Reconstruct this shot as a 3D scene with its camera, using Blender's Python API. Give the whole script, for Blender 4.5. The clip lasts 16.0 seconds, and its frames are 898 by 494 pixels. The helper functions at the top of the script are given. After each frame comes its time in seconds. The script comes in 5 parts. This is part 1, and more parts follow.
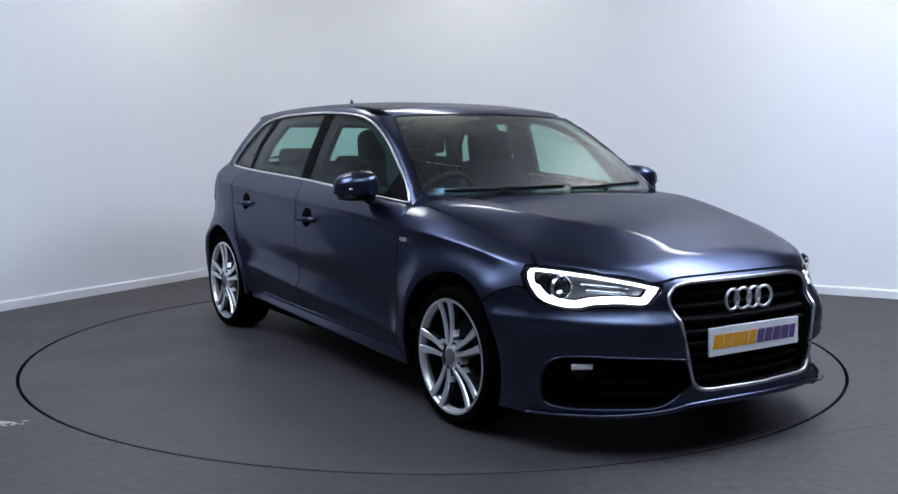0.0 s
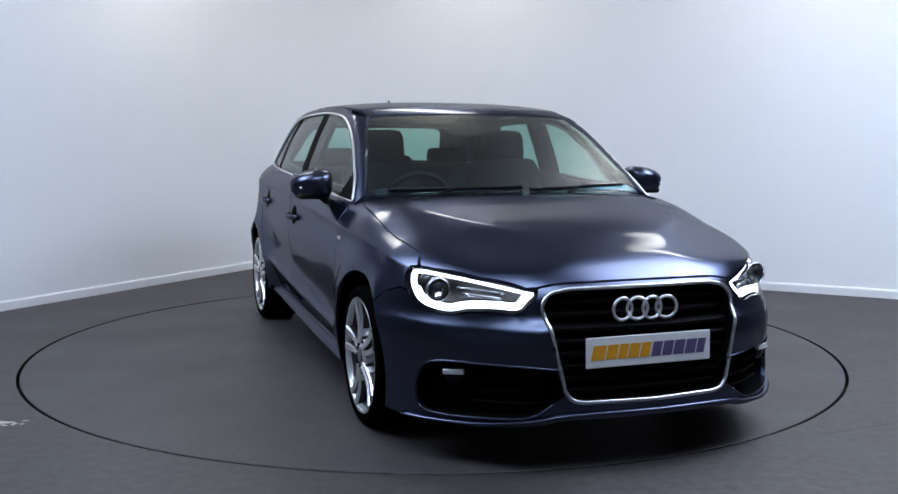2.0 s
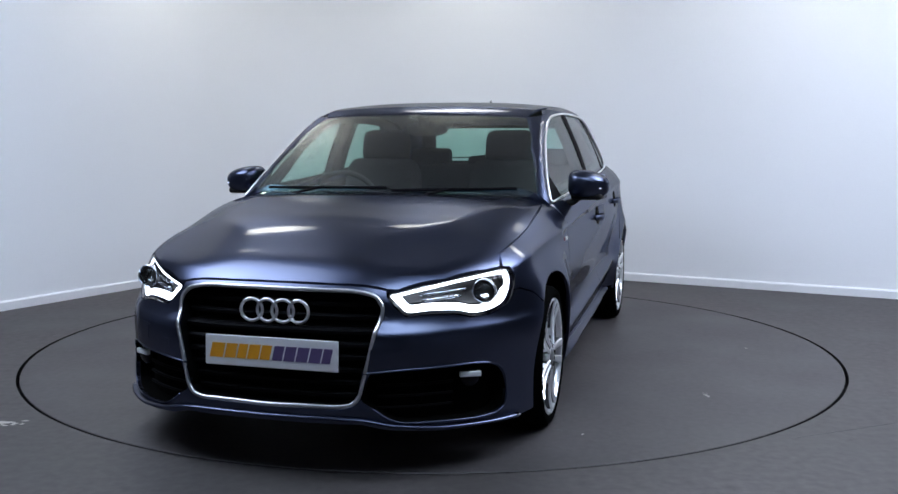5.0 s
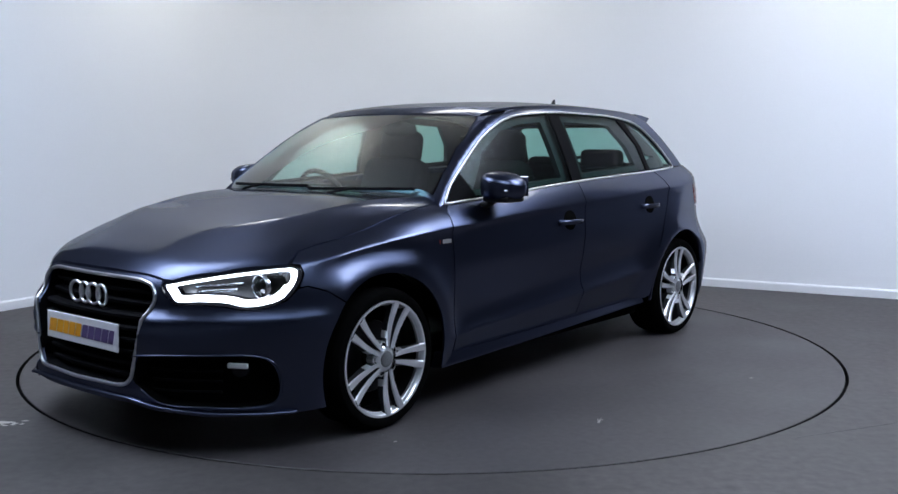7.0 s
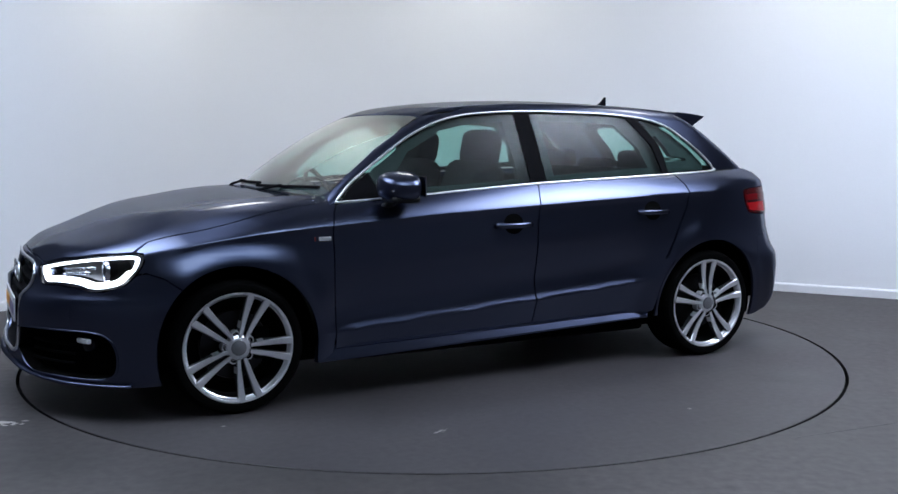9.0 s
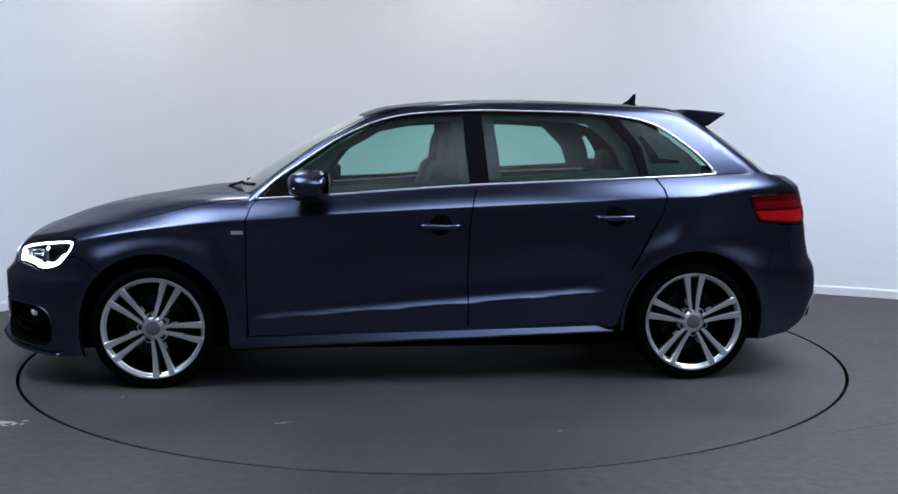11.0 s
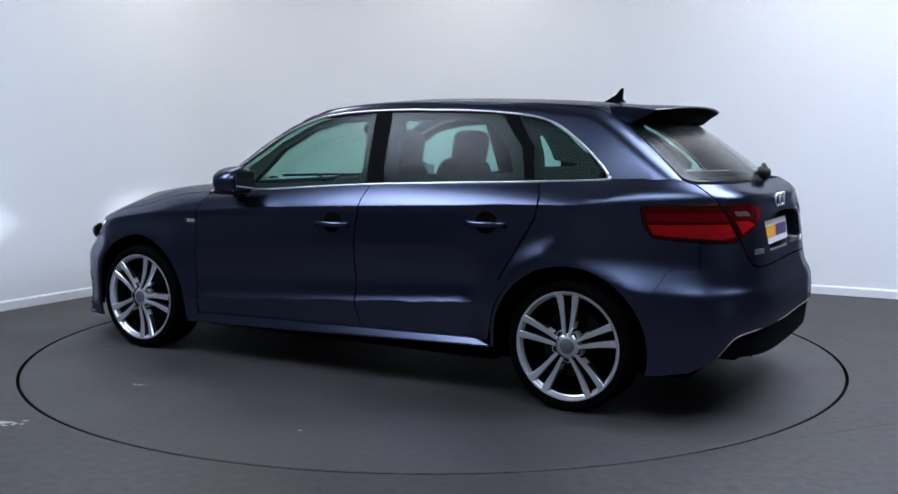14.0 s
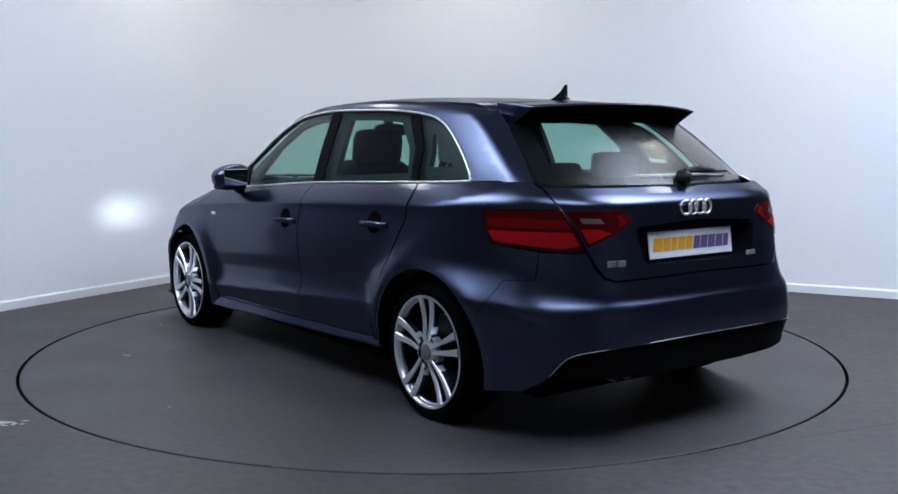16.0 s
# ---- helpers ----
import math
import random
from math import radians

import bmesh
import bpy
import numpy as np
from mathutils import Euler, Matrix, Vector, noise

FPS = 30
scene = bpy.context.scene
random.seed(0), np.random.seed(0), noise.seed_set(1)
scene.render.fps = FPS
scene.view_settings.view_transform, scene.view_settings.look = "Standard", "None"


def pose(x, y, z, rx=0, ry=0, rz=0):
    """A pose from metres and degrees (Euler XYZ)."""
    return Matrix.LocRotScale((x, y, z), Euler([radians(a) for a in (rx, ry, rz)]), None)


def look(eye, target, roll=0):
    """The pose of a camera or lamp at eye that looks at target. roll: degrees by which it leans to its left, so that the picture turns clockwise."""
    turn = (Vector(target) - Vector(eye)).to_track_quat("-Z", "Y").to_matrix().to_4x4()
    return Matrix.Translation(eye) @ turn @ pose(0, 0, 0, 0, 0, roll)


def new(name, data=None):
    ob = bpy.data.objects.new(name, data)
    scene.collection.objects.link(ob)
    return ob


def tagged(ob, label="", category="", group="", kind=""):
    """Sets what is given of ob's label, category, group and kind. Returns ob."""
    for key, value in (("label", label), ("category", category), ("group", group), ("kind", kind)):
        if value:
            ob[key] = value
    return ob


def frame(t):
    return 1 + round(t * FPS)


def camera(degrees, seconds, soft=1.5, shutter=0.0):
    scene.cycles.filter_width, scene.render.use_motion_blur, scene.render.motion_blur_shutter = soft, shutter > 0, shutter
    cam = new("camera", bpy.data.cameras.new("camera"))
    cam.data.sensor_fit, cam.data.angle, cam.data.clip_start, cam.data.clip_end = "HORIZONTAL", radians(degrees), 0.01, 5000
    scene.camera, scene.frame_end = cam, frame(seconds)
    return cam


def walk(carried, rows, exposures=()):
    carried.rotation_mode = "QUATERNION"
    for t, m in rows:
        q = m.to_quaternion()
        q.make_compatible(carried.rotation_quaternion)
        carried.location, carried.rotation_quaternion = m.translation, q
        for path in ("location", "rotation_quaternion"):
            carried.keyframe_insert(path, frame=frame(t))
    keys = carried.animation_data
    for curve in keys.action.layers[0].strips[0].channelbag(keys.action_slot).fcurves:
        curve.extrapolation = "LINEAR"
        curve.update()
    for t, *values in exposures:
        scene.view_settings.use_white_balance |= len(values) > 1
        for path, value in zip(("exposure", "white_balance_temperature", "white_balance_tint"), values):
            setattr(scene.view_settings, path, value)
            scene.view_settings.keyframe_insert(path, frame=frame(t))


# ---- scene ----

# ---------------------------------------------------------------- camera
cam = camera(49.06, 16.0)
EYE = Vector((0.0, -5.656, 1.197))
YAW, PITCH = radians(0.822), radians(6.31)
AIM = EYE + Vector((math.sin(YAW) * math.cos(PITCH), math.cos(YAW) * math.cos(PITCH), -math.sin(PITCH)))
STILL = look(EYE, AIM, 0.144)
walk(cam, [(0.0, STILL), (16.0, STILL)])
scene.view_settings.exposure = 0.0

# ---------------------------------------------------------------- world
world = bpy.data.worlds.new("world")
scene.world = world
world.use_nodes = True
world.node_tree.nodes["Background"].inputs[0].default_value = (0.6, 0.7, 1.0, 1)
world.node_tree.nodes["Background"].inputs[1].default_value = 0.0

PANEL_LIGHT = 46.0      # strength of the small neutral panels near the white walls
COOL_LIGHT = 66.0       # strength of the large cool panels
BEAM_LIGHT = 17000.0     # strength of the low-beam projector
STRIP_LIGHT = 7.0       # daytime strips in the lamps


# ---------------------------------------------------------------- materials
def material(name, color, rough=0.5, metal=0.0, grain=0.0, scale=40.0, bump=0.0, blotch=0.0, blotch_scale=1.5,
             coat=0.0, emit=None, strength=0.0, spec=0.5, rough_var=0.0, edge=(1, 1, 1), coat_rough=0.12):
    """A principled material with variation at two scales: fine grain and wide blotches."""
    m = bpy.data.materials.new(name)
    m.use_nodes = True
    nt = m.node_tree
    b = nt.nodes["Principled BSDF"]
    b.inputs["Base Color"].default_value = (*color, 1)
    b.inputs["Roughness"].default_value = rough
    b.inputs["Metallic"].default_value = metal
    b.inputs["Specular IOR Level"].default_value = spec
    b.inputs["Coat Weight"].default_value = coat
    b.inputs["Coat Roughness"].default_value = coat_rough
    b.inputs["Specular Tint"].default_value = (*edge, 1)
    if emit:
        b.inputs["Emission Color"].default_value = (*emit, 1)
        b.inputs["Emission Strength"].default_value = strength
    if grain or blotch or bump or rough_var:
        co = nt.nodes.new("ShaderNodeTexCoord")
        fine = nt.nodes.new("ShaderNodeTexNoise")
        fine.inputs["Scale"].default_value, fine.inputs["Detail"].default_value = scale, 6
        wide = nt.nodes.new("ShaderNodeTexNoise")
        wide.inputs["Scale"].default_value, wide.inputs["Detail"].default_value = blotch_scale, 5
        for n in (fine, wide):
            nt.links.new(co.outputs["Object"], n.inputs["Vector"])

        def ranged(node, amount):
            r = nt.nodes.new("ShaderNodeMapRange")
            r.inputs["From Min"].default_value, r.inputs["From Max"].default_value = 0.25, 0.75
            r.inputs["To Min"].default_value, r.inputs["To Max"].default_value = 1 - amount, 1 + amount
            nt.links.new(node.outputs["Fac"], r.inputs["Value"])
            return r
        mul = nt.nodes.new("ShaderNodeMath")
        mul.operation = "MULTIPLY"
        nt.links.new(ranged(fine, grain).outputs[0], mul.inputs[0])
        nt.links.new(ranged(wide, blotch).outputs[0], mul.inputs[1])
        hue = nt.nodes.new("ShaderNodeHueSaturation")
        hue.inputs["Color"].default_value = (*color, 1)
        nt.links.new(mul.outputs[0], hue.inputs["Value"])
        nt.links.new(hue.outputs["Color"], b.inputs["Base Color"])
        if rough_var:
            r = ranged(wide, rough_var)
            r.inputs["To Min"].default_value, r.inputs["To Max"].default_value = rough - rough_var, rough + rough_var
            nt.links.new(r.outputs[0], b.inputs["Roughness"])
        if bump:
            bp = nt.nodes.new("ShaderNodeBump")
            bp.inputs["Strength"].default_value, bp.inputs["Distance"].default_value = bump, 0.002
            nt.links.new(fine.outputs["Fac"], bp.inputs["Height"])
            nt.links.new(bp.outputs["Normal"], b.inputs["Normal"])
    return m


def glass(name, tint, rough=0.0, gloss=0.035):
    """A thin pane: tinted see-through, with gloss that rises towards the edge-on view."""
    m = bpy.data.materials.new(name)
    m.use_nodes = True
    nt = m.node_tree
    nt.nodes.remove(nt.nodes["Principled BSDF"])
    out = nt.nodes["Material Output"]
    tr, gl = nt.nodes.new("ShaderNodeBsdfTransparent"), nt.nodes.new("ShaderNodeBsdfGlossy")
    lw, mix = nt.nodes.new("ShaderNodeLayerWeight"), nt.nodes.new("ShaderNodeMixShader")
    lw.inputs["Blend"].default_value = 0.5
    tr.inputs["Color"].default_value = (*tint, 1)
    gl.inputs["Roughness"].default_value = rough
    p, k = nt.nodes.new("ShaderNodeMath"), nt.nodes.new("ShaderNodeMath")
    p.operation, p.inputs[1].default_value = "POWER", 4.5
    k.operation, k.inputs[1].default_value, k.inputs[2].default_value = "MULTIPLY_ADD", 0.85, gloss
    nt.links.new(lw.outputs["Facing"], p.inputs[0])
    nt.links.new(p.outputs[0], k.inputs[0])
    nt.links.new(k.outputs[0], mix.inputs[0])
    nt.links.new(tr.outputs[0], mix.inputs[1])
    nt.links.new(gl.outputs[0], mix.inputs[2])
    nt.links.new(mix.outputs[0], out.inputs["Surface"])
    return m


def flake_paint(name, color, rough, coat_rough):
    """Metallic car paint: a wide lobe of dark flakes under a clear coat whose gloss rises towards the edge-on view."""
    m = bpy.data.materials.new(name)
    m.use_nodes = True
    nt = m.node_tree
    nt.nodes.remove(nt.nodes["Principled BSDF"])
    out = nt.nodes["Material Output"]
    base, coat, dust, lw, p, k, mix, add, co, fine, r, hue = (nt.nodes.new("ShaderNode" + n) for n in (
        "BsdfGlossy", "BsdfGlossy", "BsdfDiffuse", "LayerWeight", "Math", "Math", "MixShader", "AddShader", "TexCoord", "TexNoise", "MapRange", "HueSaturation"))
    base.distribution, coat.distribution = "BECKMANN", "GGX"
    base.inputs["Roughness"].default_value, coat.inputs["Roughness"].default_value = rough, coat_rough
    dust.inputs["Color"].default_value = (0.003, 0.0034, 0.0055, 1)
    fine.inputs["Scale"].default_value, fine.inputs["Detail"].default_value = 420, 3
    r.inputs["To Min"].default_value, r.inputs["To Max"].default_value = 0.90, 1.10
    hue.inputs["Color"].default_value = (*color, 1)
    lw.inputs["Blend"].default_value = 0.5
    p.operation, p.inputs[1].default_value = "POWER", 4.5
    k.operation, k.inputs[1].default_value, k.inputs[2].default_value = "MULTIPLY_ADD", 0.45, 0.022
    for a, b in ((co.outputs["Object"], fine.inputs["Vector"]), (fine.outputs["Fac"], r.inputs["Value"]), (r.outputs[0], hue.inputs["Value"]),
                 (hue.outputs["Color"], base.inputs["Color"]), (lw.outputs["Facing"], p.inputs[0]), (p.outputs[0], k.inputs[0]), (k.outputs[0], mix.inputs[0]),
                 (base.outputs[0], add.inputs[0]), (dust.outputs[0], add.inputs[1]), (add.outputs[0], mix.inputs[1]), (coat.outputs[0], mix.inputs[2]), (mix.outputs[0], out.inputs["Surface"])):
        nt.links.new(a, b)
    return m


def softbox(name, color, strength, w, d):
    """A diffuser that glows strongest in its middle."""
    m = material(name, (0.9, 0.9, 0.9), 0.5, emit=color, strength=strength)
    nt = m.node_tree
    co, mp, g, k = (nt.nodes.new(n) for n in ("ShaderNodeTexCoord", "ShaderNodeMapping", "ShaderNodeTexGradient", "ShaderNodeMath"))
    mp.inputs["Scale"].default_value = (1.6 / w, 1.6 / d, 0)
    g.gradient_type = "SPHERICAL"
    k.operation, k.inputs[1].default_value = "MULTIPLY", strength * 0.5
    nt.links.new(co.outputs["Object"], mp.inputs["Vector"])
    nt.links.new(mp.outputs["Vector"], g.inputs["Vector"])
    nt.links.new(g.outputs["Fac"], k.inputs[0])
    nt.links.new(k.outputs[0], nt.nodes["Principled BSDF"].inputs["Emission Strength"])
    return m


WALL = material("wall_paint", (0.80, 0.815, 0.85), 0.75, grain=0.012, scale=90, blotch=0.02, blotch_scale=0.6, bump=0.05)
SKIRT = material("skirting_paint", (0.78, 0.79, 0.82), 0.45, grain=0.02, scale=60, blotch=0.02)
DARK_WALL = material("dark_wall_paint", (0.06, 0.063, 0.075), 0.8, grain=0.05, blotch=0.05)
MID_WALL = material("mid_grey_wall_paint", (0.29, 0.30, 0.33), 0.8, grain=0.03, blotch=0.05)
GREY_WALL = material("grey_wall_paint", (0.07, 0.072, 0.08), 0.8, grain=0.03, blotch=0.05)
MATTE = material("matte_black", (0.003, 0.003, 0.004), 0.75, spec=0.06, grain=0.1)
CEILING = material("ceiling_paint", (0.74, 0.75, 0.76), 0.8, grain=0.03, blotch=0.03)
FLOOR = material("floor_vinyl", (0.0445, 0.039, 0.0392), 0.60, grain=0.36, scale=22, blotch=0.46, blotch_scale=1.1, bump=0.06, rough_var=0.12)
DISC = material("turntable_vinyl", (0.0435, 0.0387, 0.0402), 0.56, grain=0.24, scale=30, blotch=0.26, blotch_scale=1.4, bump=0.05, rough_var=0.10)
# Near-black that paints the shade down in the turntable's gap.
GAP = material("gap_shade", (0.003, 0.003, 0.003), 0.8, spec=0.1, grain=0.1)
SCUFF = material("scuff", (0.42, 0.40, 0.37), 0.7, grain=0.3, scale=60)
OIL = material("tyre_mark", (0.035, 0.034, 0.036), 0.5, grain=0.3, scale=60)
PAINT = flake_paint("metallic_paint", (0.066, 0.078, 0.126), 0.34, 0.06)
CHROME = material("chrome", (0.88, 0.89, 0.91), 0.30, metal=0.85, grain=0.02, scale=30)
SATIN = material("satin_aluminium", (0.72, 0.73, 0.76), 0.30, metal=1.0, grain=0.03, scale=60)
ALLOY = material("alloy_silver", (0.86, 0.87, 0.90), 0.28, metal=0.78, grain=0.03, scale=50, coat=0.3)
# Alloy and brake steel with the shade between the spokes put into their colour.
ALLOY_SHADED = material("alloy_shaded", (0.055, 0.057, 0.063), 0.35, metal=0.9, grain=0.06, scale=50)
DISC_STEEL = material("brake_steel", (0.035, 0.035, 0.038), 0.35, metal=1.0, grain=0.1, scale=30)
BLACK = material("gloss_black", (0.004, 0.004, 0.007), 0.15, spec=0.22, grain=0.05)
PLASTIC = material("black_plastic", (0.008, 0.008, 0.009), 0.5, spec=0.25, grain=0.1, scale=120, bump=0.1)
# Near-black for cavities and undersides, with their shade put into the colour.
SHELL = material("dark_cavity", (0.003, 0.003, 0.003), 0.9, spec=0.02, grain=0.1)
RUBBER = material("tyre_rubber", (0.0035, 0.0035, 0.0035), 0.95, spec=0.0, grain=0.15, scale=80, bump=0.2)
CABIN = material("cabin_trim", (0.010, 0.010, 0.012), 0.7, grain=0.12, scale=160, bump=0.2, blotch=0.06)
CLOTH = material("seat_cloth", (0.006, 0.006, 0.0075), 0.9, grain=0.2, scale=220, bump=0.3, blotch=0.06)
SILVER_TRIM = material("silver_trim", (0.5, 0.5, 0.52), 0.3, metal=0.9, grain=0.03)
PLATE = material("plate_white", (0.80, 0.81, 0.84), 0.35, grain=0.02, scale=30, coat=0.4)
ORANGE = material("plate_orange", (0.80, 0.36, 0.02), 0.4, grain=0.05, scale=90)
PURPLE = material("plate_purple", (0.105, 0.075, 0.19), 0.4, grain=0.05, scale=90)
RED_BADGE = material("badge_red", (0.30, 0.03, 0.03), 0.3, grain=0.02)
RED_LENS = material("red_lens", (0.045, 0.0008, 0.0015), 0.25, grain=0.06, scale=120, spec=0.12)
RED_MID = material("red_diffuser", (0.10, 0.0015, 0.003), 0.25, grain=0.1, scale=160, spec=0.12)
RED_BRIGHT = material("red_reflector", (0.27, 0.004, 0.006), 0.25, grain=0.15, scale=200, spec=0.15)
SMOKE_LENS = material("clear_lamp_insert", (0.09, 0.06, 0.06), 0.25, grain=0.1, scale=150, coat=0.1)
LAMP_SILVER = material("lamp_reflector", (0.75, 0.77, 0.82), 0.16, metal=1.0, grain=0.04)
LAMP_GREY = material("lamp_bezel", (0.22, 0.225, 0.24), 0.3, metal=0.6, grain=0.05)
STRIP = material("daylight_strip", (0.9, 0.93, 1.0), 0.3, emit=(0.80, 0.88, 1.0), strength=STRIP_LIGHT)
BEAM = material("projector_beam", (1, 1, 1), 0.3, emit=(0.75, 0.86, 1.0), strength=BEAM_LIGHT)
PANEL = softbox("light_diffuser", (1.0, 1.0, 0.94), PANEL_LIGHT, 1.2, 0.6)
PANEL_COOL = softbox("cool_light_diffuser", (0.69, 0.80, 1.0), COOL_LIGHT * 0.54, 3.0, 2.4)
PANEL_BRIGHT = softbox("bright_cool_light_diffuser", (0.72, 0.81, 1.0), COOL_LIGHT * 0.78, 3.0, 2.4)
PANEL_SMALL = softbox("camera_light_diffuser", (0.66, 0.80, 1.0), COOL_LIGHT * 0.30, 3.4, 1.7)
FRAME = material("light_frame", (0.6, 0.6, 0.62), 0.4, grain=0.02)
GLASS = glass("tinted_glass", (0.54, 0.77, 0.71), 0.24, 0.022)
SCREEN = glass("screen_glass", (0.55, 0.75, 0.67), 0.38, 0.068)
REAR_GLASS = glass("rear_glass", (0.56, 0.77, 0.70), 0.24, 0.03)
MIRROR = material("mirror_silver", (0.30, 0.31, 0.34), 0.04, metal=1.0, grain=0.02)
CLEAR = glass("lamp_cover", (0.95, 0.96, 0.97))
PROJECTOR = glass("projector_lens", (0.80, 0.84, 0.88), 0.0, 0.06)


# ---------------------------------------------------------------- mesh helpers
def part(name, bm, mat, parent=None, label="", smooth=False, m=None):
    """Links a bmesh as one mesh object under a thing or a part."""
    me = bpy.data.meshes.new(name)
    bm.normal_update()
    bm.to_mesh(me)
    bm.free()
    me.materials.append(mat)
    if "facing" in me.attributes:
        me.normals_split_custom_set_from_vertices([tuple(a.vector) for a in me.attributes["facing"].data])
        me.attributes.remove(me.attributes["facing"])
    if smooth:
        me.shade_smooth()
        if smooth is not True:
            me.set_sharp_from_angle(angle=radians(smooth))
    ob = new(name, me)
    if m is not None:
        ob.matrix_basis = m
    if parent is not None:
        ob.parent = parent
    if label:
        tagged(ob, label)
    return ob


def empty(name, m=None, parent=None):
    ob = new(name)
    if m is not None:
        ob.matrix_basis = m
    ob.parent = parent
    return ob


def box(x0, x1, y0, y1, z0, z1, bevel=0.0, bm=None, seg=2):
    bm2 = bmesh.new()
    bmesh.ops.create_cube(bm2, size=1)
    bmesh.ops.scale(bm2, vec=(x1 - x0, y1 - y0, z1 - z0), verts=bm2.verts)
    bmesh.ops.translate(bm2, vec=((x0 + x1) / 2, (y0 + y1) / 2, (z0 + z1) / 2), verts=bm2.verts)
    if bevel:
        bmesh.ops.bevel(bm2, geom=bm2.edges[:], offset=bevel, segments=seg, affect="EDGES", profile=0.5)
    return bm2 if bm is None else merge(bm, bm2)


def merge(bm, other, m=None):
    """Adds another bmesh to bm and frees it."""
    made = {}
    for v in other.verts:
        made[v] = bm.verts.new(m @ v.co if m is not None else v.co)
    for f in other.faces:
        try:
            g = bm.faces.new([made[v] for v in f.verts])
            g.smooth = f.smooth
        except ValueError:
            pass
    other.free()
    return bm


def lathe(profile, seg=48, axis="y", closed=False):
    """Turns (radius, along) pairs round an axis."""
    bm = bmesh.new()
    rings = []
    for r, a in profile:
        ring = []
        for i in range(seg):
            t = 2 * math.pi * i / seg
            c, s = r * math.cos(t), r * math.sin(t)
            ring.append(bm.verts.new({"y": (c, a, s), "x": (a, c, s), "z": (c, s, a)}[axis]))
        rings.append(ring)
    pairs = list(zip(rings, rings[1:])) + ([(rings[-1], rings[0])] if closed else [])
    for p, q in pairs:
        for i in range(seg):
            j = (i + 1) % seg
            bm.faces.new((p[i], p[j], q[j], q[i]))
    bmesh.ops.recalc_face_normals(bm, faces=bm.faces)
    return bm


def tube(points, radius, seg=8, closed=False, flat=None, up=None):
    """A round or flattened bar along a line of points. flat: half-height across, against radius half-width."""
    bm = bmesh.new()
    pts = [Vector(p) for p in points]
    n = len(pts)
    rings = []
    for i, p in enumerate(pts):
        a = pts[(i - 1) % n] if closed or i else p
        b = pts[(i + 1) % n] if closed or i < n - 1 else p
        t = (b - a).normalized()
        side = t.cross(Vector(up) if up else (Vector((0, 0, 1)) if abs(t.z) < 0.9 else Vector((1, 0, 0)))).normalized()
        top = side.cross(t).normalized()
        h = radius if flat is None else flat
        rings.append([bm.verts.new(p + side * (radius * math.cos(2 * math.pi * k / seg)) + top * (h * math.sin(2 * math.pi * k / seg)))
                      for k in range(seg)])
    pairs = list(zip(rings, rings[1:])) + ([(rings[-1], rings[0])] if closed else [])
    for p, q in pairs:
        for k in range(seg):
            bm.faces.new((p[k], p[(k + 1) % seg], q[(k + 1) % seg], q[k]))
    if not closed:
        bm.faces.new(rings[0])
        bm.faces.new(rings[-1][::-1])
    bmesh.ops.recalc_face_normals(bm, faces=bm.faces)
    return bm


def curve(*knots):
    """A smooth function through (x, value) knots, straight beyond them."""
    xs, ys = np.array(sorted(knots)).T
    d = np.diff(ys) / np.diff(xs)
    m = np.concatenate([[d[0]], (d[:-1] * np.diff(xs)[1:] + d[1:] * np.diff(xs)[:-1]) / (xs[2:] - xs[:-2]), [d[-1]]])

    def f(x):
        x = np.asarray(x, float)
        i = np.clip(np.searchsorted(xs, x) - 1, 0, len(xs) - 2)
        h = xs[i + 1] - xs[i]
        t = (x - xs[i]) / h
        c = np.clip(t, 0, 1)
        v = (2 * c**3 - 3 * c**2 + 1) * ys[i] + (c**3 - 2 * c**2 + c) * h * m[i] + (3 * c**2 - 2 * c**3) * ys[i + 1] + (c**3 - c**2) * h * m[i + 1]
        return v + np.where(t < 0, t * h * m[0], 0) + np.where(t > 1, (t - 1) * h * m[-1], 0)
    return f


def rounded(points, closed=True, n=5):
    """Points along a smooth line through the given corners."""
    out = []
    k = len(points)
    for i in range(k if closed else k - 1):
        p = [np.array(points[(i + j) % k] if closed else points[min(max(i + j, 0), k - 1)], float) for j in (-1, 0, 1, 2)]
        for t in np.arange(n) / n:
            out.append(tuple(0.5 * (2 * p[1] + (p[2] - p[0]) * t + (2 * p[0] - 5 * p[1] + 4 * p[2] - p[3]) * t**2
                                    + (3 * p[1] - p[0] - 3 * p[2] + p[3]) * t**3)))
    if not closed:
        out.append(tuple(points[-1]))
    return out


def filleted(points, r, n=4):
    """A closed outline with its corners rounded by about r."""
    out = []
    k = len(points)
    for i in range(k):
        a, p, b = (np.array(points[(i + j) % k], float) for j in (-1, 0, 1))
        la, lb = np.linalg.norm(a - p), np.linalg.norm(b - p)
        q = min(r, la * 0.45, lb * 0.45)
        s, e = p + (a - p) / la * q, p + (b - p) / lb * q
        for t in np.linspace(0, 1, n + 1):
            out.append(tuple((1 - t)**2 * s + 2 * t * (1 - t) * p + t * t * e))
    return out


def arc(cx, cz, r, a0, a1, n=16):
    return [(cx + r * math.cos(radians(a)), cz + r * math.sin(radians(a))) for a in np.linspace(a0, a1, n)]


# ---------------------------------------------------------------- room
CORNER = Vector((-1.226, 4.115, 0))
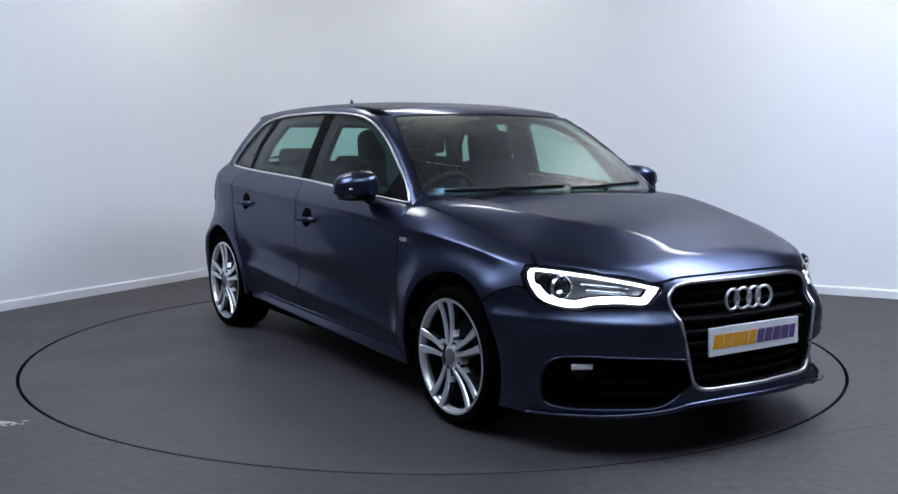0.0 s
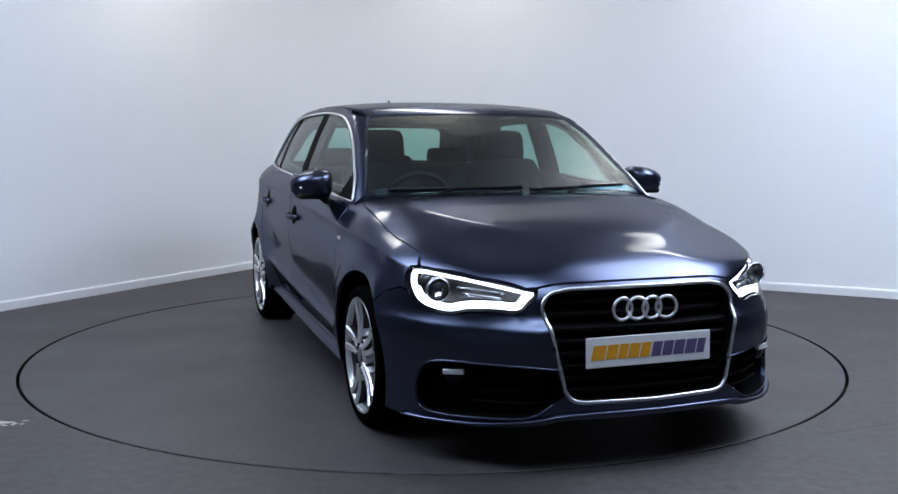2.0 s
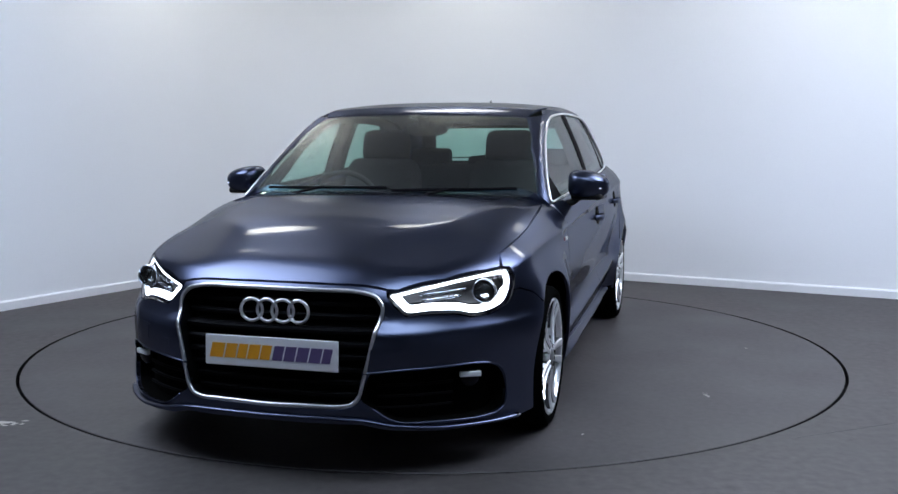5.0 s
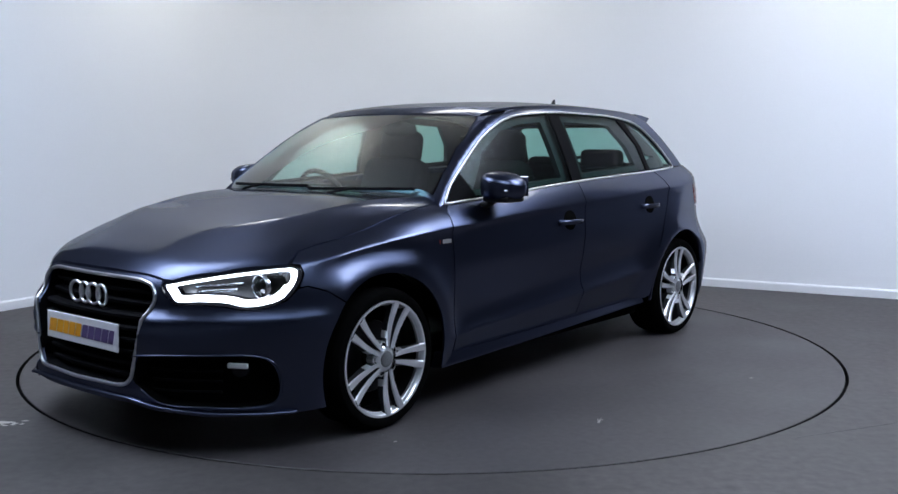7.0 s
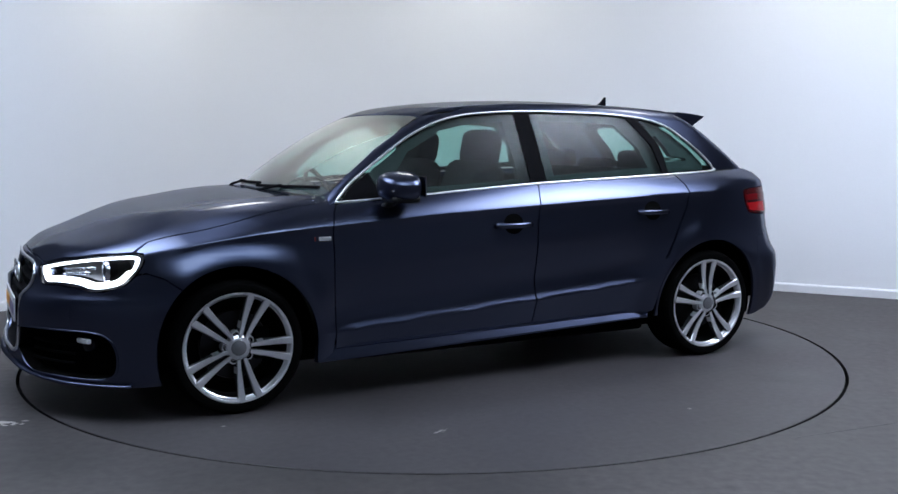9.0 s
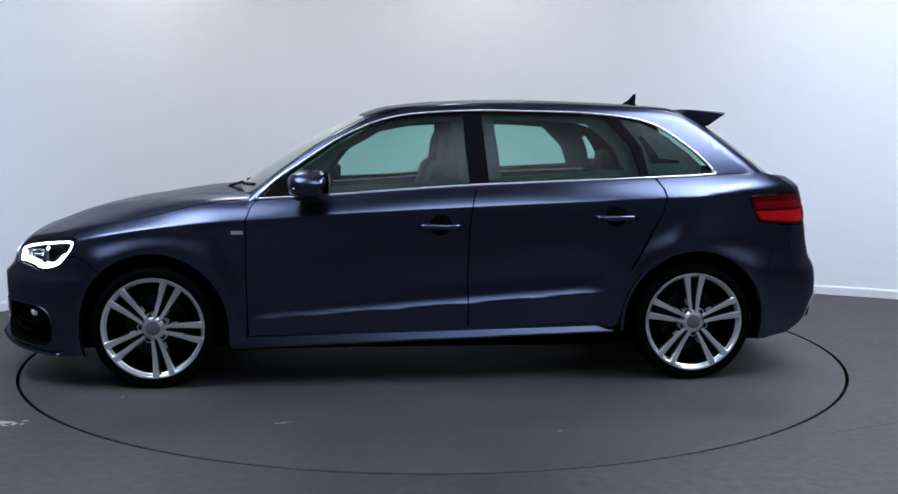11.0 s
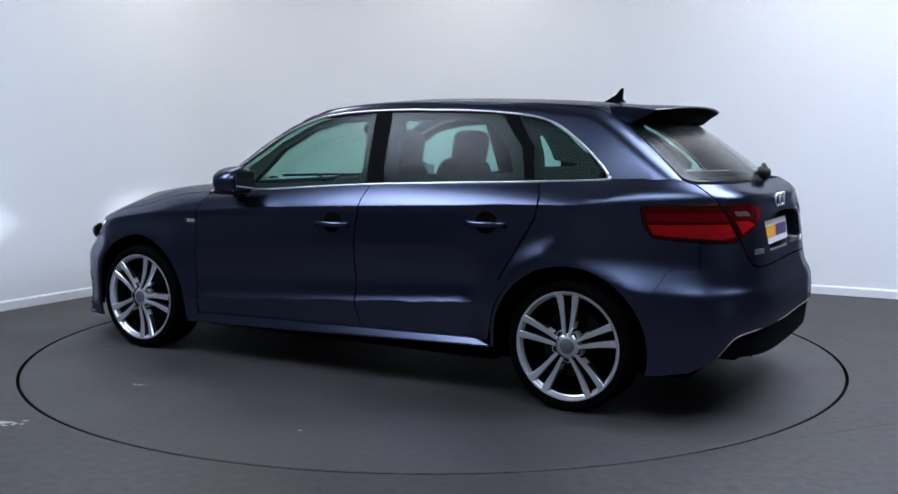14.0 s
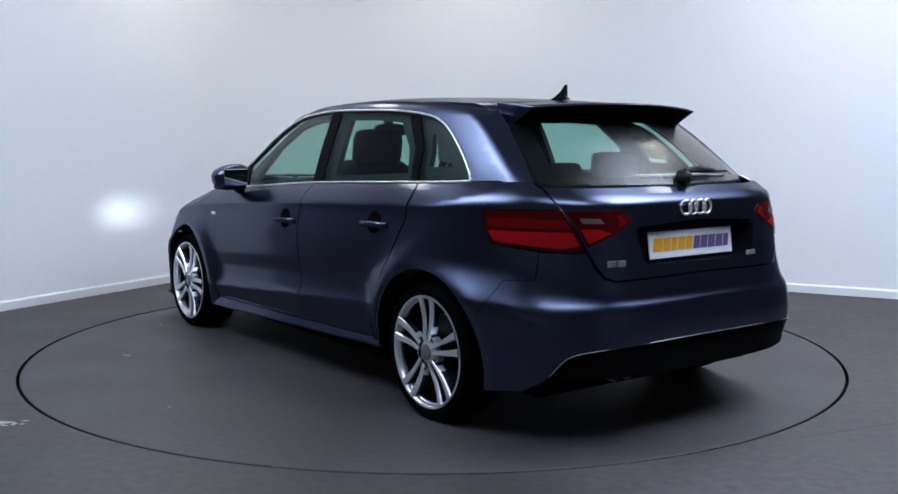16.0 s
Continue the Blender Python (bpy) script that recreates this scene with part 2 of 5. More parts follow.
ALONG_L, ALONG_R = Vector((-0.508, -0.861, 0)), Vector((0.884, -0.468, 0))
ROOM_H = 3.5


def wall(name, a, b, mat, label, height=ROOM_H, thick=0.15):
    """A wall from a to b, its face on that line, the thickness to the outside."""
    d = (b - a).normalized()
    out = Vector((d.y, -d.x, 0))
    centre = (CORNER + CORNER + (ALONG_L + ALONG_R) * 11) / 2
    if out.dot(centre - a) > 0:
        out = -out
    bm = bmesh.new()
    lo = [bm.verts.new(p) for p in (a, b, b + out * thick, a + out * thick)]
    hi = [bm.verts.new(v.co + Vector((0, 0, height))) for v in lo]
    bm.faces.new(lo), bm.faces.new(hi)
    for i in range(4):
        bm.faces.new((lo[i], lo[(i + 1) % 4], hi[(i + 1) % 4], hi[i]))
    bmesh.ops.recalc_face_normals(bm, faces=bm.faces)
    return tagged(part(name, bm, mat), label, kind="structure")


LEFT_END, RIGHT_END = CORNER + ALONG_L * 11, CORNER + ALONG_R * 11
FAR_END = CORNER + (ALONG_L + ALONG_R) * 11
CURVE_R = 1.1           # the two white walls meet in a rounded corner


def back_line(inwards=0.0):
    """The line of the white walls on the floor, from the west end round the corner to the east end."""
    a, b = CORNER + ALONG_L * CURVE_R, CORNER + ALONG_R * CURVE_R
    pts = [CORNER + ALONG_L * 3.75] + [(1 - t)**2 * a + 2 * t * (1 - t) * CORNER + t * t * b for t in [k / 24 for k in range(25)]] + [CORNER + ALONG_R * 5.6]
    out = []
    for i, p in enumerate(pts):
        d = (pts[min(i + 1, len(pts) - 1)] - pts[max(i - 1, 0)]).normalized()
        n = Vector((d.y, -d.x, 0))
        out.append(p + (n if n.dot(FAR_END - p) > 0 else -n) * inwards)
    return out


bm = bmesh.new()
rows = [[bm.verts.new(p + Vector((0, 0, z))) for p in back_line(o)] for o, z in ((0, 0), (0, ROOM_H), (-0.15, ROOM_H), (-0.15, 0))]
for p, q in zip(rows, rows[1:] + rows[:1]):
    for i in range(len(p) - 1):
        bm.faces.new((p[i], p[i + 1], q[i + 1], q[i]))
bm.faces.new([r[0] for r in rows]), bm.faces.new([r[-1] for r in rows])
bmesh.ops.recalc_face_normals(bm, faces=bm.faces)
tagged(part("wall_north", bm, WALL, smooth=30), "plain white studio wall with a rounded corner", kind="structure")
# Unseen walls added out of view; their greys shape what the car reflects.
wall("wall_west", CORNER + ALONG_L * 3.75, LEFT_END, DARK_WALL, "unseen dark grey wall added to darken the car's reflections")
wall("wall_northeast", CORNER + ALONG_R * 5.6, RIGHT_END, DARK_WALL, "unseen dark grey wall added to darken the car's reflections")
wall("wall_south", LEFT_END, FAR_END, MID_WALL, "unseen grey wall behind the camera, added to lighten the car's reflections")
# Split only so that doors reflect the dark half, rear quarters the lighter.
EAST_MIDDLE = RIGHT_END.lerp(FAR_END, 0.42)
wall("wall_east", RIGHT_END, EAST_MIDDLE, GREY_WALL, "unseen dark grey wall added to keep the doors' reflections dark")
wall("wall_southeast", EAST_MIDDLE, FAR_END, MID_WALL, "unseen grey wall behind the camera, added to lighten the car's reflections")


bm = bmesh.new()
rows = [[bm.verts.new(p + Vector((0, 0, z + 0.001))) for p in back_line(o + 0.002)] for o, z in ((0, 0), (0.016, 0), (0.016, 0.056), (0.010, 0.066), (0, 0.068))]
for p, q in zip(rows, rows[1:] + rows[:1]):
    for i in range(len(p) - 1):
        bm.faces.new((p[i], p[i + 1], q[i + 1], q[i]))
bmesh.ops.recalc_face_normals(bm, faces=bm.faces)
tagged(part("baseboard", bm, SKIRT, smooth=30), "white painted skirting board along the wall", kind="structure")

# floor with a round opening for the turntable
DISC_R = 2.229
HOLE_R = 2.245
angles = [2 * math.pi * k / 160 for k in range(160)]
bm = bmesh.new()
inner_ring = [bm.verts.new((HOLE_R * math.cos(t), HOLE_R * math.sin(t), 0)) for t in angles]
outer_ring = [bm.verts.new((14 * math.cos(t), 14 * math.sin(t), 0)) for t in angles]
for i in range(160):
    j = (i + 1) % 160
    bm.faces.new((inner_ring[i], outer_ring[i], outer_ring[j], inner_ring[j]))
tagged(part("floor", bm, FLOOR), "worn dark grey studio floor", kind="structure")
bm = bmesh.new()
top_ring = [bm.verts.new((HOLE_R * math.cos(t), HOLE_R * math.sin(t), -0.001)) for t in angles]
low_ring = [bm.verts.new((HOLE_R * math.cos(t), HOLE_R * math.sin(t), -0.06)) for t in angles]
for i in range(160):
    j = (i + 1) % 160
    bm.faces.new((top_ring[i], top_ring[j], low_ring[j], low_ring[i]))
bm.faces.new(low_ring)
tagged(part("turntable_pit", bm, GAP), "dark gap round the turntable", kind="structure")


def floor_mark(x, y, w, d, turn, mat, seed, label, parent=None, z=0.0012):
    """A worn patch of ragged flecks, a hair above the floor."""
    rnd = random.Random(seed)
    bm = bmesh.new()
    for _ in range(26):
        cx, cy, r = rnd.gauss(0, w / 3), rnd.gauss(0, d / 3), rnd.uniform(0.1, 0.35) * min(w, d)
        pts = [(cx + r * rnd.uniform(0.6, 1.8) * math.cos(a), cy + r * rnd.uniform(0.3, 0.8) * math.sin(a)) for a in np.linspace(0, 2 * math.pi, 8)[:-1]]
        bm.faces.new([bm.verts.new((px, py, rnd.uniform(0, 0.0006))) for px, py in pts])
    for f in bm.faces:
        f.normal_update()
        if f.normal.z < 0:
            f.normal_flip()
    ob = part("floor_mark", bm, mat, parent, m=pose(x, y, z, 0, 0, turn))
    return tagged(ob, label, kind="stuff")


floor_mark(-1.80, -1.60, 0.14, 0.05, 10, SCUFF, 3, "pale scuffed patch on the floor")
floor_mark(-2.27, 0.25, 0.10, 0.025, 5, OIL, 5, "dark scratch on the floor")
for i, (x0, y0, x1, y1) in enumerate(((1.45, -1.82, 2.6, -1.35), (-3.4, -1.9, -1.85, -1.62), (-1.1, -2.75, 1.9, -2.55))):
    dx, dy = x1 - x0, y1 - y0
    bm = box(0, math.hypot(dx, dy), -0.0022, 0.0022, 0.0004, 0.0012)
    tagged(part("floor_seam", bm, OIL, m=pose(x0, y0, 0, 0, 0, math.degrees(math.atan2(dy, dx)))), "thin seam in the floor sheet", kind="structure")

# ceiling slab
bm = bmesh.new()
lo = [bm.verts.new(p + Vector((0, 0, ROOM_H))) for p in (CORNER, LEFT_END, FAR_END, RIGHT_END)]
hi = [bm.verts.new(v.co + Vector((0, 0, 0.2))) for v in lo]
bm.faces.new(lo), bm.faces.new(hi)
for i in range(4):
    bm.faces.new((lo[i], lo[(i + 1) % 4], hi[(i + 1) % 4], hi[i]))
bmesh.ops.recalc_face_normals(bm, faces=bm.faces)
tagged(part("ceiling", bm, CEILING), "white studio ceiling", kind="structure")


def ceiling_light(x, y, w, d, turn, mat, label):
    """A flat panel hung under the ceiling: a frame and a glowing diffuser."""
    top = empty("ceiling_light", pose(x, y, ROOM_H - 0.10, 0, 0, turn))
    bm = box(-w / 2 - 0.03, w / 2 + 0.03, -d / 2 - 0.03, d / 2 + 0.03, 0.012, 0.10, 0.006)
    part("frame", bm, FRAME, top)
    part("diffuser", box(-w / 2, w / 2, -d / 2, d / 2, 0.0, 0.01), mat, top)
    return tagged(top, label, "ceiling light", "studio ceiling lights")


for x, y, w, d, turn, mat in ((-2.75, -1.6, 3.0, 2.4, 30, PANEL_COOL), (3.1, -1.2, 3.0, 2.4, -28, PANEL_BRIGHT)):
    ceiling_light(x, y, w, d, turn, mat, "large cool white ceiling light panel")
ceiling_light(0.6, -3.5, 3.4, 1.7, 0, PANEL_SMALL, "cool white ceiling light panel near the camera")
for x, y, w, d, turn in ((-1.72, 1.85, 1.2, 0.6, 60), (0.05, 2.3, 1.2, 0.6, -28), (2.5, 1.15, 1.2, 0.6, -28)):
    ceiling_light(x, y, w, d, turn, PANEL, "small neutral white ceiling light panel")

# ---------------------------------------------------------------- turntable
turntable = empty("turntable")
bm = lathe([(0.0005, 0.0), (0.6, 0.0), (1.2, 0.0), (1.8, 0.0), (DISC_R - 0.003, 0.0), (DISC_R, -0.003)], 128, "z")
for f in bm.faces:
    if f.normal.z < -0.5:
        f.normal_flip()
part("disc", bm, DISC, turntable)
# The disc's edge is blackened so that the gap stays a shaded line.
part("disc_rim", lathe([(DISC_R, -0.003), (DISC_R, -0.05)], 128, "z"), GAP, turntable, "disc edge blackened for the gap's shade")
floor_mark(1.49, 0.995, 0.10, 0.02, 90, OIL, 11, "dark tyre smudge", turntable, 0.0006)
floor_mark(1.52, 1.08, 0.012, 0.010, 0, SCUFF, 12, "pale speck", turntable, 0.0006)
floor_mark(1.48, 1.185, 0.60, 0.010, 3, OIL, 13, "faint dark scratch", turntable, 0.0006)
floor_mark(0.75, 1.55, 0.05, 0.02, 20, SCUFF, 14, "pale fleck", turntable, 0.0006)
floor_mark(-1.55, 1.25, 0.30, 0.015, 30, OIL, 15, "faint dark scratch", turntable, 0.0006)
floor_mark(-0.4, 1.75, 0.012, 0.010, 0, SCUFF, 16, "pale speck", turntable, 0.0006)
tagged(turntable, "round dark grey turntable set flush in the floor", "turntable")

# ---------------------------------------------------------------- car body as a solid
# car space: x forward, y to its left, z up, from the ground midway between the axles
AXLE, HUB_Z = 1.3185, 0.292
shoulder_z = curve((2.1, 0.62), (1.66, 0.712), (1.29, 0.769), (0.876, 0.804), (0.6, 0.825), (-0.2, 0.866), (-1.16, 0.903), (-1.6, 0.912), (-2.0, 0.915))
belt_z = curve((2.1, 0.66), (1.755, 0.752), (1.6, 0.800), (1.45, 0.835), (1.14, 0.883), (0.84, 0.900), (0.5, 0.924), (-0.23, 0.972), (-1.07, 1.004), (-1.45, 1.020), (-1.9, 1.03))
belt_y = curve((2.1, 0.66), (1.755, 0.715), (1.45, 0.742), (1.14, 0.756), (0.84, 0.780), (0.5, 0.793), (0.0, 0.800), (-0.5, 0.800), (-1.0, 0.785), (-1.44, 0.742), (-1.8, 0.672))
side_y = curve((2.1, 0.845), (1.6, 0.872), (1.3, 0.880), (0.9, 0.876), (0.4, 0.883), (0.0, 0.887), (-0.6, 0.888), (-1.0, 0.884), (-1.32, 0.880), (-1.6, 0.862), (-2.0, 0.82))
door_dip = curve((0, 0.0), (0.07, -0.015), (0.18, -0.024), (0.45, -0.007), (0.65, 0.0), (0.84, -0.008), (0.95, -0.0125), (1, -0.008))
door_plain = curve((0, -0.010), (0.25, -0.003), (0.5, 0.0), (0.75, -0.006), (0.95, -0.0145), (1, -0.011))
nose_x = curve((0.14, 2.185), (0.20, 2.195), (0.30, 2.19), (0.38, 2.195), (0.49, 2.195), (0.515, 2.188), (0.545, 2.160), (0.63, 2.125), (0.67, 2.098), (0.72, 2.045), (0.80, 1.92))
tail_x = curve((0.12, -2.01), (0.21, -2.075), (0.36, -2.108), (0.43, -2.114), (0.50, -2.110), (0.545, -2.100), (0.575, -2.082), (0.64, -2.066), (0.75, -2.052), (0.90, -2.022), (0.957, -2.004), (1.003, -1.935), (1.05, -1.86))
hood_z = curve((0.86, 0.947), (1.0, 0.943), (1.14, 0.935), (1.3, 0.915), (1.446, 0.891), (1.6, 0.867), (1.755, 0.828), (1.9, 0.775), (2.0, 0.742), (2.08, 0.695), (2.2, 0.62))
screen_x = curve((0.86, 1.09), (0.945, 0.985), (1.07, 0.810), (1.20, 0.602), (1.322, 0.365), (1.40, 0.20))
hatch_x = curve((0.95, -2.01), (1.01, -1.945), (1.12, -1.80), (1.25, -1.61), (1.33, -1.47), (1.42, -1.30))
roof_z = curve((0.5, 1.275), (0.335, 1.337), (0.235, 1.361), (0.08, 1.383), (-0.22, 1.402), (-0.53, 1.405), (-0.83, 1.397), (-1.14, 1.382), (-1.38, 1.361), (-1.65, 1.325), (-1.9, 1.27))
rail_y = curve((0.9, 0.50), (0.3, 0.612), (0.0, 0.640), (-0.5, 0.655), (-1.0, 0.636), (-1.4, 0.590), (-1.8, 0.53))


def smin(a, b, k):
    return np.minimum(a, b) - np.maximum(k - np.abs(a - b), 0)**2 / (4 * k)


def step01(a, b, x):
    t = np.clip((x - a) / (b - a), 0, 1)
    return t * t * (3 - 2 * t)


def flank(x, z):
    """Half-width of the lower body."""
    zs, zb, ys, yb = shoulder_z(x), belt_z(x), side_y(x), belt_y(x)
    zl = 0.380 - 0.0705 * x
    u = np.clip((z - zl) / (zs - zl), 0, 1)
    m = step01(1.0, 0.75, x) * step01(-0.98, -0.75, x)
    mid = ys + m * door_dip(u) + (1 - m) * door_plain(u)
    low = ys - 0.012 * (1 - m) - (0.42 * m + 0.14 * (1 - m)) * (zl - z)
    w = np.clip((z - zs) / np.maximum(zb - zs, 0.02), -1.0, 4.0)
    v = np.minimum(w, 1.0)
    high = ys - 0.009 - (ys - 0.009 - yb) * (0.62 * v + 0.38 * v * v + (w - v) * (1.45 + 0.25 * step01(0.9, 1.3, x)))
    y = smin(smin(mid, low, 0.004), high, 0.003) - 0.20 * np.maximum(0, z - 0.50) * step01(1.0, 1.5, x) * step01(1.0, 0.8, z)
    for ax, flare in ((AXLE, 0.024), (-AXLE, 0.034)):
        y = y + flare * np.exp(-((np.hypot(x - ax, z - HUB_Z) - 0.375) / 0.085)**2) * step01(0.95, 0.78, z)
    return y


def hood_top(x, y):
    a = np.abs(y)
    crease = 0.62 - 0.17 * (x - 0.86)
    ridge = 0.005 * np.exp(-(np.sqrt((a - crease)**2 + 0.003**2) - 0.003) / 0.07)
    z = hood_z(x) - 0.036 * (a / 0.75)**2.6 + ridge
    return np.where(x < 0.86, z + (0.86 - x) * 1.5, z)


def tail_bend(a, z):
    """How far the tail curves forward at a metres from the middle."""
    k = step01(0.50, 0.74, z)
    return (1 - k) * 0.70 * a**5 + k * 1.45 * a**6


def lower(x, y, z):
    a = np.abs(y)
    f = smin(flank(x, z) - a, nose_x(z) - 0.78 * a**3 - x, 0.09)
    f = smin(f, x - tail_x(z) - tail_bend(a, z), 0.08)
    return smin(f, hood_top(x, y) - z, 0.06)


def side_glass_y(x, z):
    zb = belt_z(x)
    t = (z - zb) / (1.345 - zb)
    return belt_y(x) + (rail_y(x) - belt_y(x)) * t + 0.035 * t * (1 - t)


def roof_top(x, y):
    return roof_z(x) - 0.032 * (np.abs(y) / 0.62)**2.8


def upper(x, y, z):
    a = np.abs(y)
    s = side_glass_y(x, z) - a
    f = smin(s, screen_x(z) - 0.27 * a * a - x, 0.035)
    f = smin(f, (x - hatch_x(z) - 0.45 * a * a) * 0.8, 0.05)
    return smin(f, roof_top(x, y) - z, 0.05)


class Round:
    """Level rays out of the car's middle: s runs forward along the flank and round the ends, z is the height."""
    def __init__(self, solid, back, fore, r):
        self.solid, self.back, self.fore, self.r = solid, back, fore, r
        self.front = fore + r * math.pi / 2
        self.rear = back - r * math.pi / 2

    def s(self, x, y):
        if x > self.fore:
            return self.fore + self.r * math.atan2(x - self.fore, y)
        if x < self.back:
            return self.back - self.r * math.atan2(self.back - x, y)
        return x

    def lift(self, uv, depth=0.0):
        s, z = uv.T
        ox = np.clip(s, self.back, self.fore)
        al = (s - ox) / self.r
        dx, dy = np.sin(al), np.cos(al)
        lo, hi = np.zeros(len(s)), np.full(len(s), 2.2)
        for _ in range(30):
            mid = (lo + hi) / 2
            inn = self.solid(ox + dx * mid, dy * mid, z) > 0
            lo, hi = np.where(inn, mid, lo), np.where(inn, hi, mid)
        r = lo - depth
        return np.stack([ox + dx * r, dy * r, z], 1), np.stack([dx, dy, 0 * z], 1)


class Top:
    """Upright rays: (x, y) lifted to the solid's top."""
    def __init__(self, solid, floor):
        self.solid, self.floor = solid, floor

    def lift(self, uv, depth=0.0):
        x, y = uv.T
        lo, hi = np.full(len(x), self.floor), np.full(len(x), 1.7)
        for _ in range(30):
            mid = (lo + hi) / 2
            inn = self.solid(x, y, mid) > 0
            lo, hi = np.where(inn, mid, lo), np.where(inn, hi, mid)
        return np.stack([x, y, lo - depth], 1), np.tile((0.0, 0.0, 1.0), (len(x), 1))


BODY = Round(lower, -1.2, 1.2, 0.87)
CAB = Round(upper, -1.0, 0.1, 0.65)
HOOD = Top(lower, 0.45)
ROOF = Top(upper, 1.10)


def skin(chart, outline, holes=(), cell=0.045, depth=0.0, flange=0.014, creases=()):
    """A shell cut out of a chart's surface along a flat outline, its rim folded inwards. creases: lines (u, v) that the mesh follows."""
    bm = bmesh.new()
    facing = bm.verts.layers.float_vector.new("facing")
    for loop in (outline, *holes):
        vs = [bm.verts.new((u, v, 0)) for u, v in loop]
        for i in range(len(vs)):
            bm.edges.new((vs[i], vs[(i + 1) % len(vs)]))
    bmesh.ops.triangle_fill(bm, use_beauty=True, use_dissolve=False, edges=bm.edges[:])
    us, vs = [p[0] for p in outline], [p[1] for p in outline]
    for k, (lo, hi) in enumerate(((min(us), max(us)), (min(vs), max(vs)))):
        no = (1, 0, 0) if k == 0 else (0, 1, 0)
        for c in np.arange(math.floor(lo / cell) + 1, math.ceil(hi / cell)) * cell:
            bmesh.ops.bisect_plane(bm, geom=bm.verts[:] + bm.edges[:] + bm.faces[:], plane_co=(c * no[0], c * no[1], 0), plane_no=no, dist=1e-5)
    for line in creases:
        for (u0, v0), (u1, v1) in zip(line, line[1:]):
            near = [f for f in bm.faces if min(u0, u1) - 1e-4 < f.calc_center_median().x < max(u0, u1) + 1e-4]
            if near:
                edges, corners = {e for f in near for e in f.edges}, {v for f in near for v in f.verts}
                bmesh.ops.bisect_plane(bm, geom=list(corners) + list(edges) + near, plane_co=(u0, v0, 0), plane_no=(v0 - v1, u1 - u0, 0), dist=1e-5)
    bmesh.ops.remove_doubles(bm, verts=bm.verts, dist=2e-4)
    verts = bm.verts[:]
    co, way = chart.lift(np.array([(v.co.x, v.co.y) for v in verts]), depth)
    grads = np.stack([chart.solid(*(co + way * depth - d).T) - chart.solid(*(co + way * depth + d).T) for d in np.eye(3) * 0.003], 1)
    grads /= np.maximum(np.linalg.norm(grads, axis=1), 1e-9)[:, None]
    for v, p, g in zip(verts, co, grads):
        v.co = p
        v[facing] = g
    bm.normal_update()
    ways = {v: Vector(w) for v, w in zip(verts, way)}
    turn = sum(f.normal.dot(ways[f.verts[0]]) * f.calc_area() for f in bm.faces)
    if turn < 0:
        for f in bm.faces:
            f.normal_flip()
    for f in bm.faces:
        f.smooth = True
    if flange:
        rim = [e for e in bm.edges if len(e.link_faces) == 1]
        out, inn = {}, {}
        for e in rim:
            for v in e.verts:
                if v not in out:
                    out[v] = bm.verts.new(v.co)
                    inn[v] = bm.verts.new(v.co - ways[v] * flange)
        for e in rim:
            a, b = (l.vert for l in (e.link_loops[0], e.link_loops[0].link_loop_next))
            bm.faces.new((out[b], out[a], inn[a], inn[b]))
    return bm


def flipped(bm):
    """The same mesh on the car's other side."""
    facing = bm.verts.layers.float_vector.get("facing")
    for v in bm.verts:
        v.co.y = -v.co.y
        if facing:
            v[facing] = v[facing] * Vector((1, -1, 1))
    bmesh.ops.reverse_faces(bm, faces=bm.faces)
    return bm


def flank_creases():
    """The shoulder line and the door's lower crease with their flanks, as (s, z) lines on the body's chart."""
    out = []
    for dz in (-0.022, -0.008, -0.003, 0.003, 0.012):
        xs = np.arange(-1.75, 1.751, 0.05)
        out.append([(BODY.s(x, float(flank(x, shoulder_z(x)))), float(shoulder_z(x)) + dz) for x in xs])
    for k in (-0.02, 0.0, 0.03, 0.07, 0.12, 0.18):
        out.append([(x, float(0.380 - 0.0705 * x + k * (shoulder_z(x) - 0.380 + 0.0705 * x))) for x in np.arange(-1.2, 1.201, 0.1)])
    return out


def side_pts(points, chart=None):
    """(x, z) on the flank to the chart's own (s, z)."""
    chart = chart or BODY
    if chart is BODY:
        return [(BODY.s(x, float(flank(np.array(x), np.array(z)))), z) for x, z in points]
    return [(CAB.s(x, float(side_glass_y(np.array(x), np.array(z)))), z) for x, z in points]


def nose_pts(points):
    """(y, z) on the nose to (s, z)."""
    return [(BODY.s(float(nose_x(z)) - 0.78 * abs(y)**3, y) if y >= 0 else
             2 * BODY.front - BODY.s(float(nose_x(z)) - 0.78 * abs(y)**3, -y), z) for y, z in points]


def tail_pts(points, chart=None):
    """(y, z) on the tail to (s, z)."""
    out = []
    for y, z in points:
        if chart is CAB:
            s, end = CAB.s(float(hatch_x(z)) + 0.45 * y * y, abs(y)), CAB.rear
        else:
            s, end = BODY.s(float(tail_x(z)) + float(tail_bend(abs(y), z)), abs(y)), BODY.rear
        out.append((s if y >= 0 else 2 * end - s, z))
    return out


def screen_pts(points):
    out = []
    for y, z in points:
        s = CAB.s(float(screen_x(z)) - 0.27 * y * y, abs(y))
        out.append((s if y >= 0 else 2 * CAB.front - s, z))
    return out


def both(points):
    """An outline over the car's middle from the left half (y >= 0), listed from one middle point to the other."""
    return list(points) + [(-y, z) for y, z in reversed(points) if y > 1e-6]


SIDE_CREASES = flank_creases()
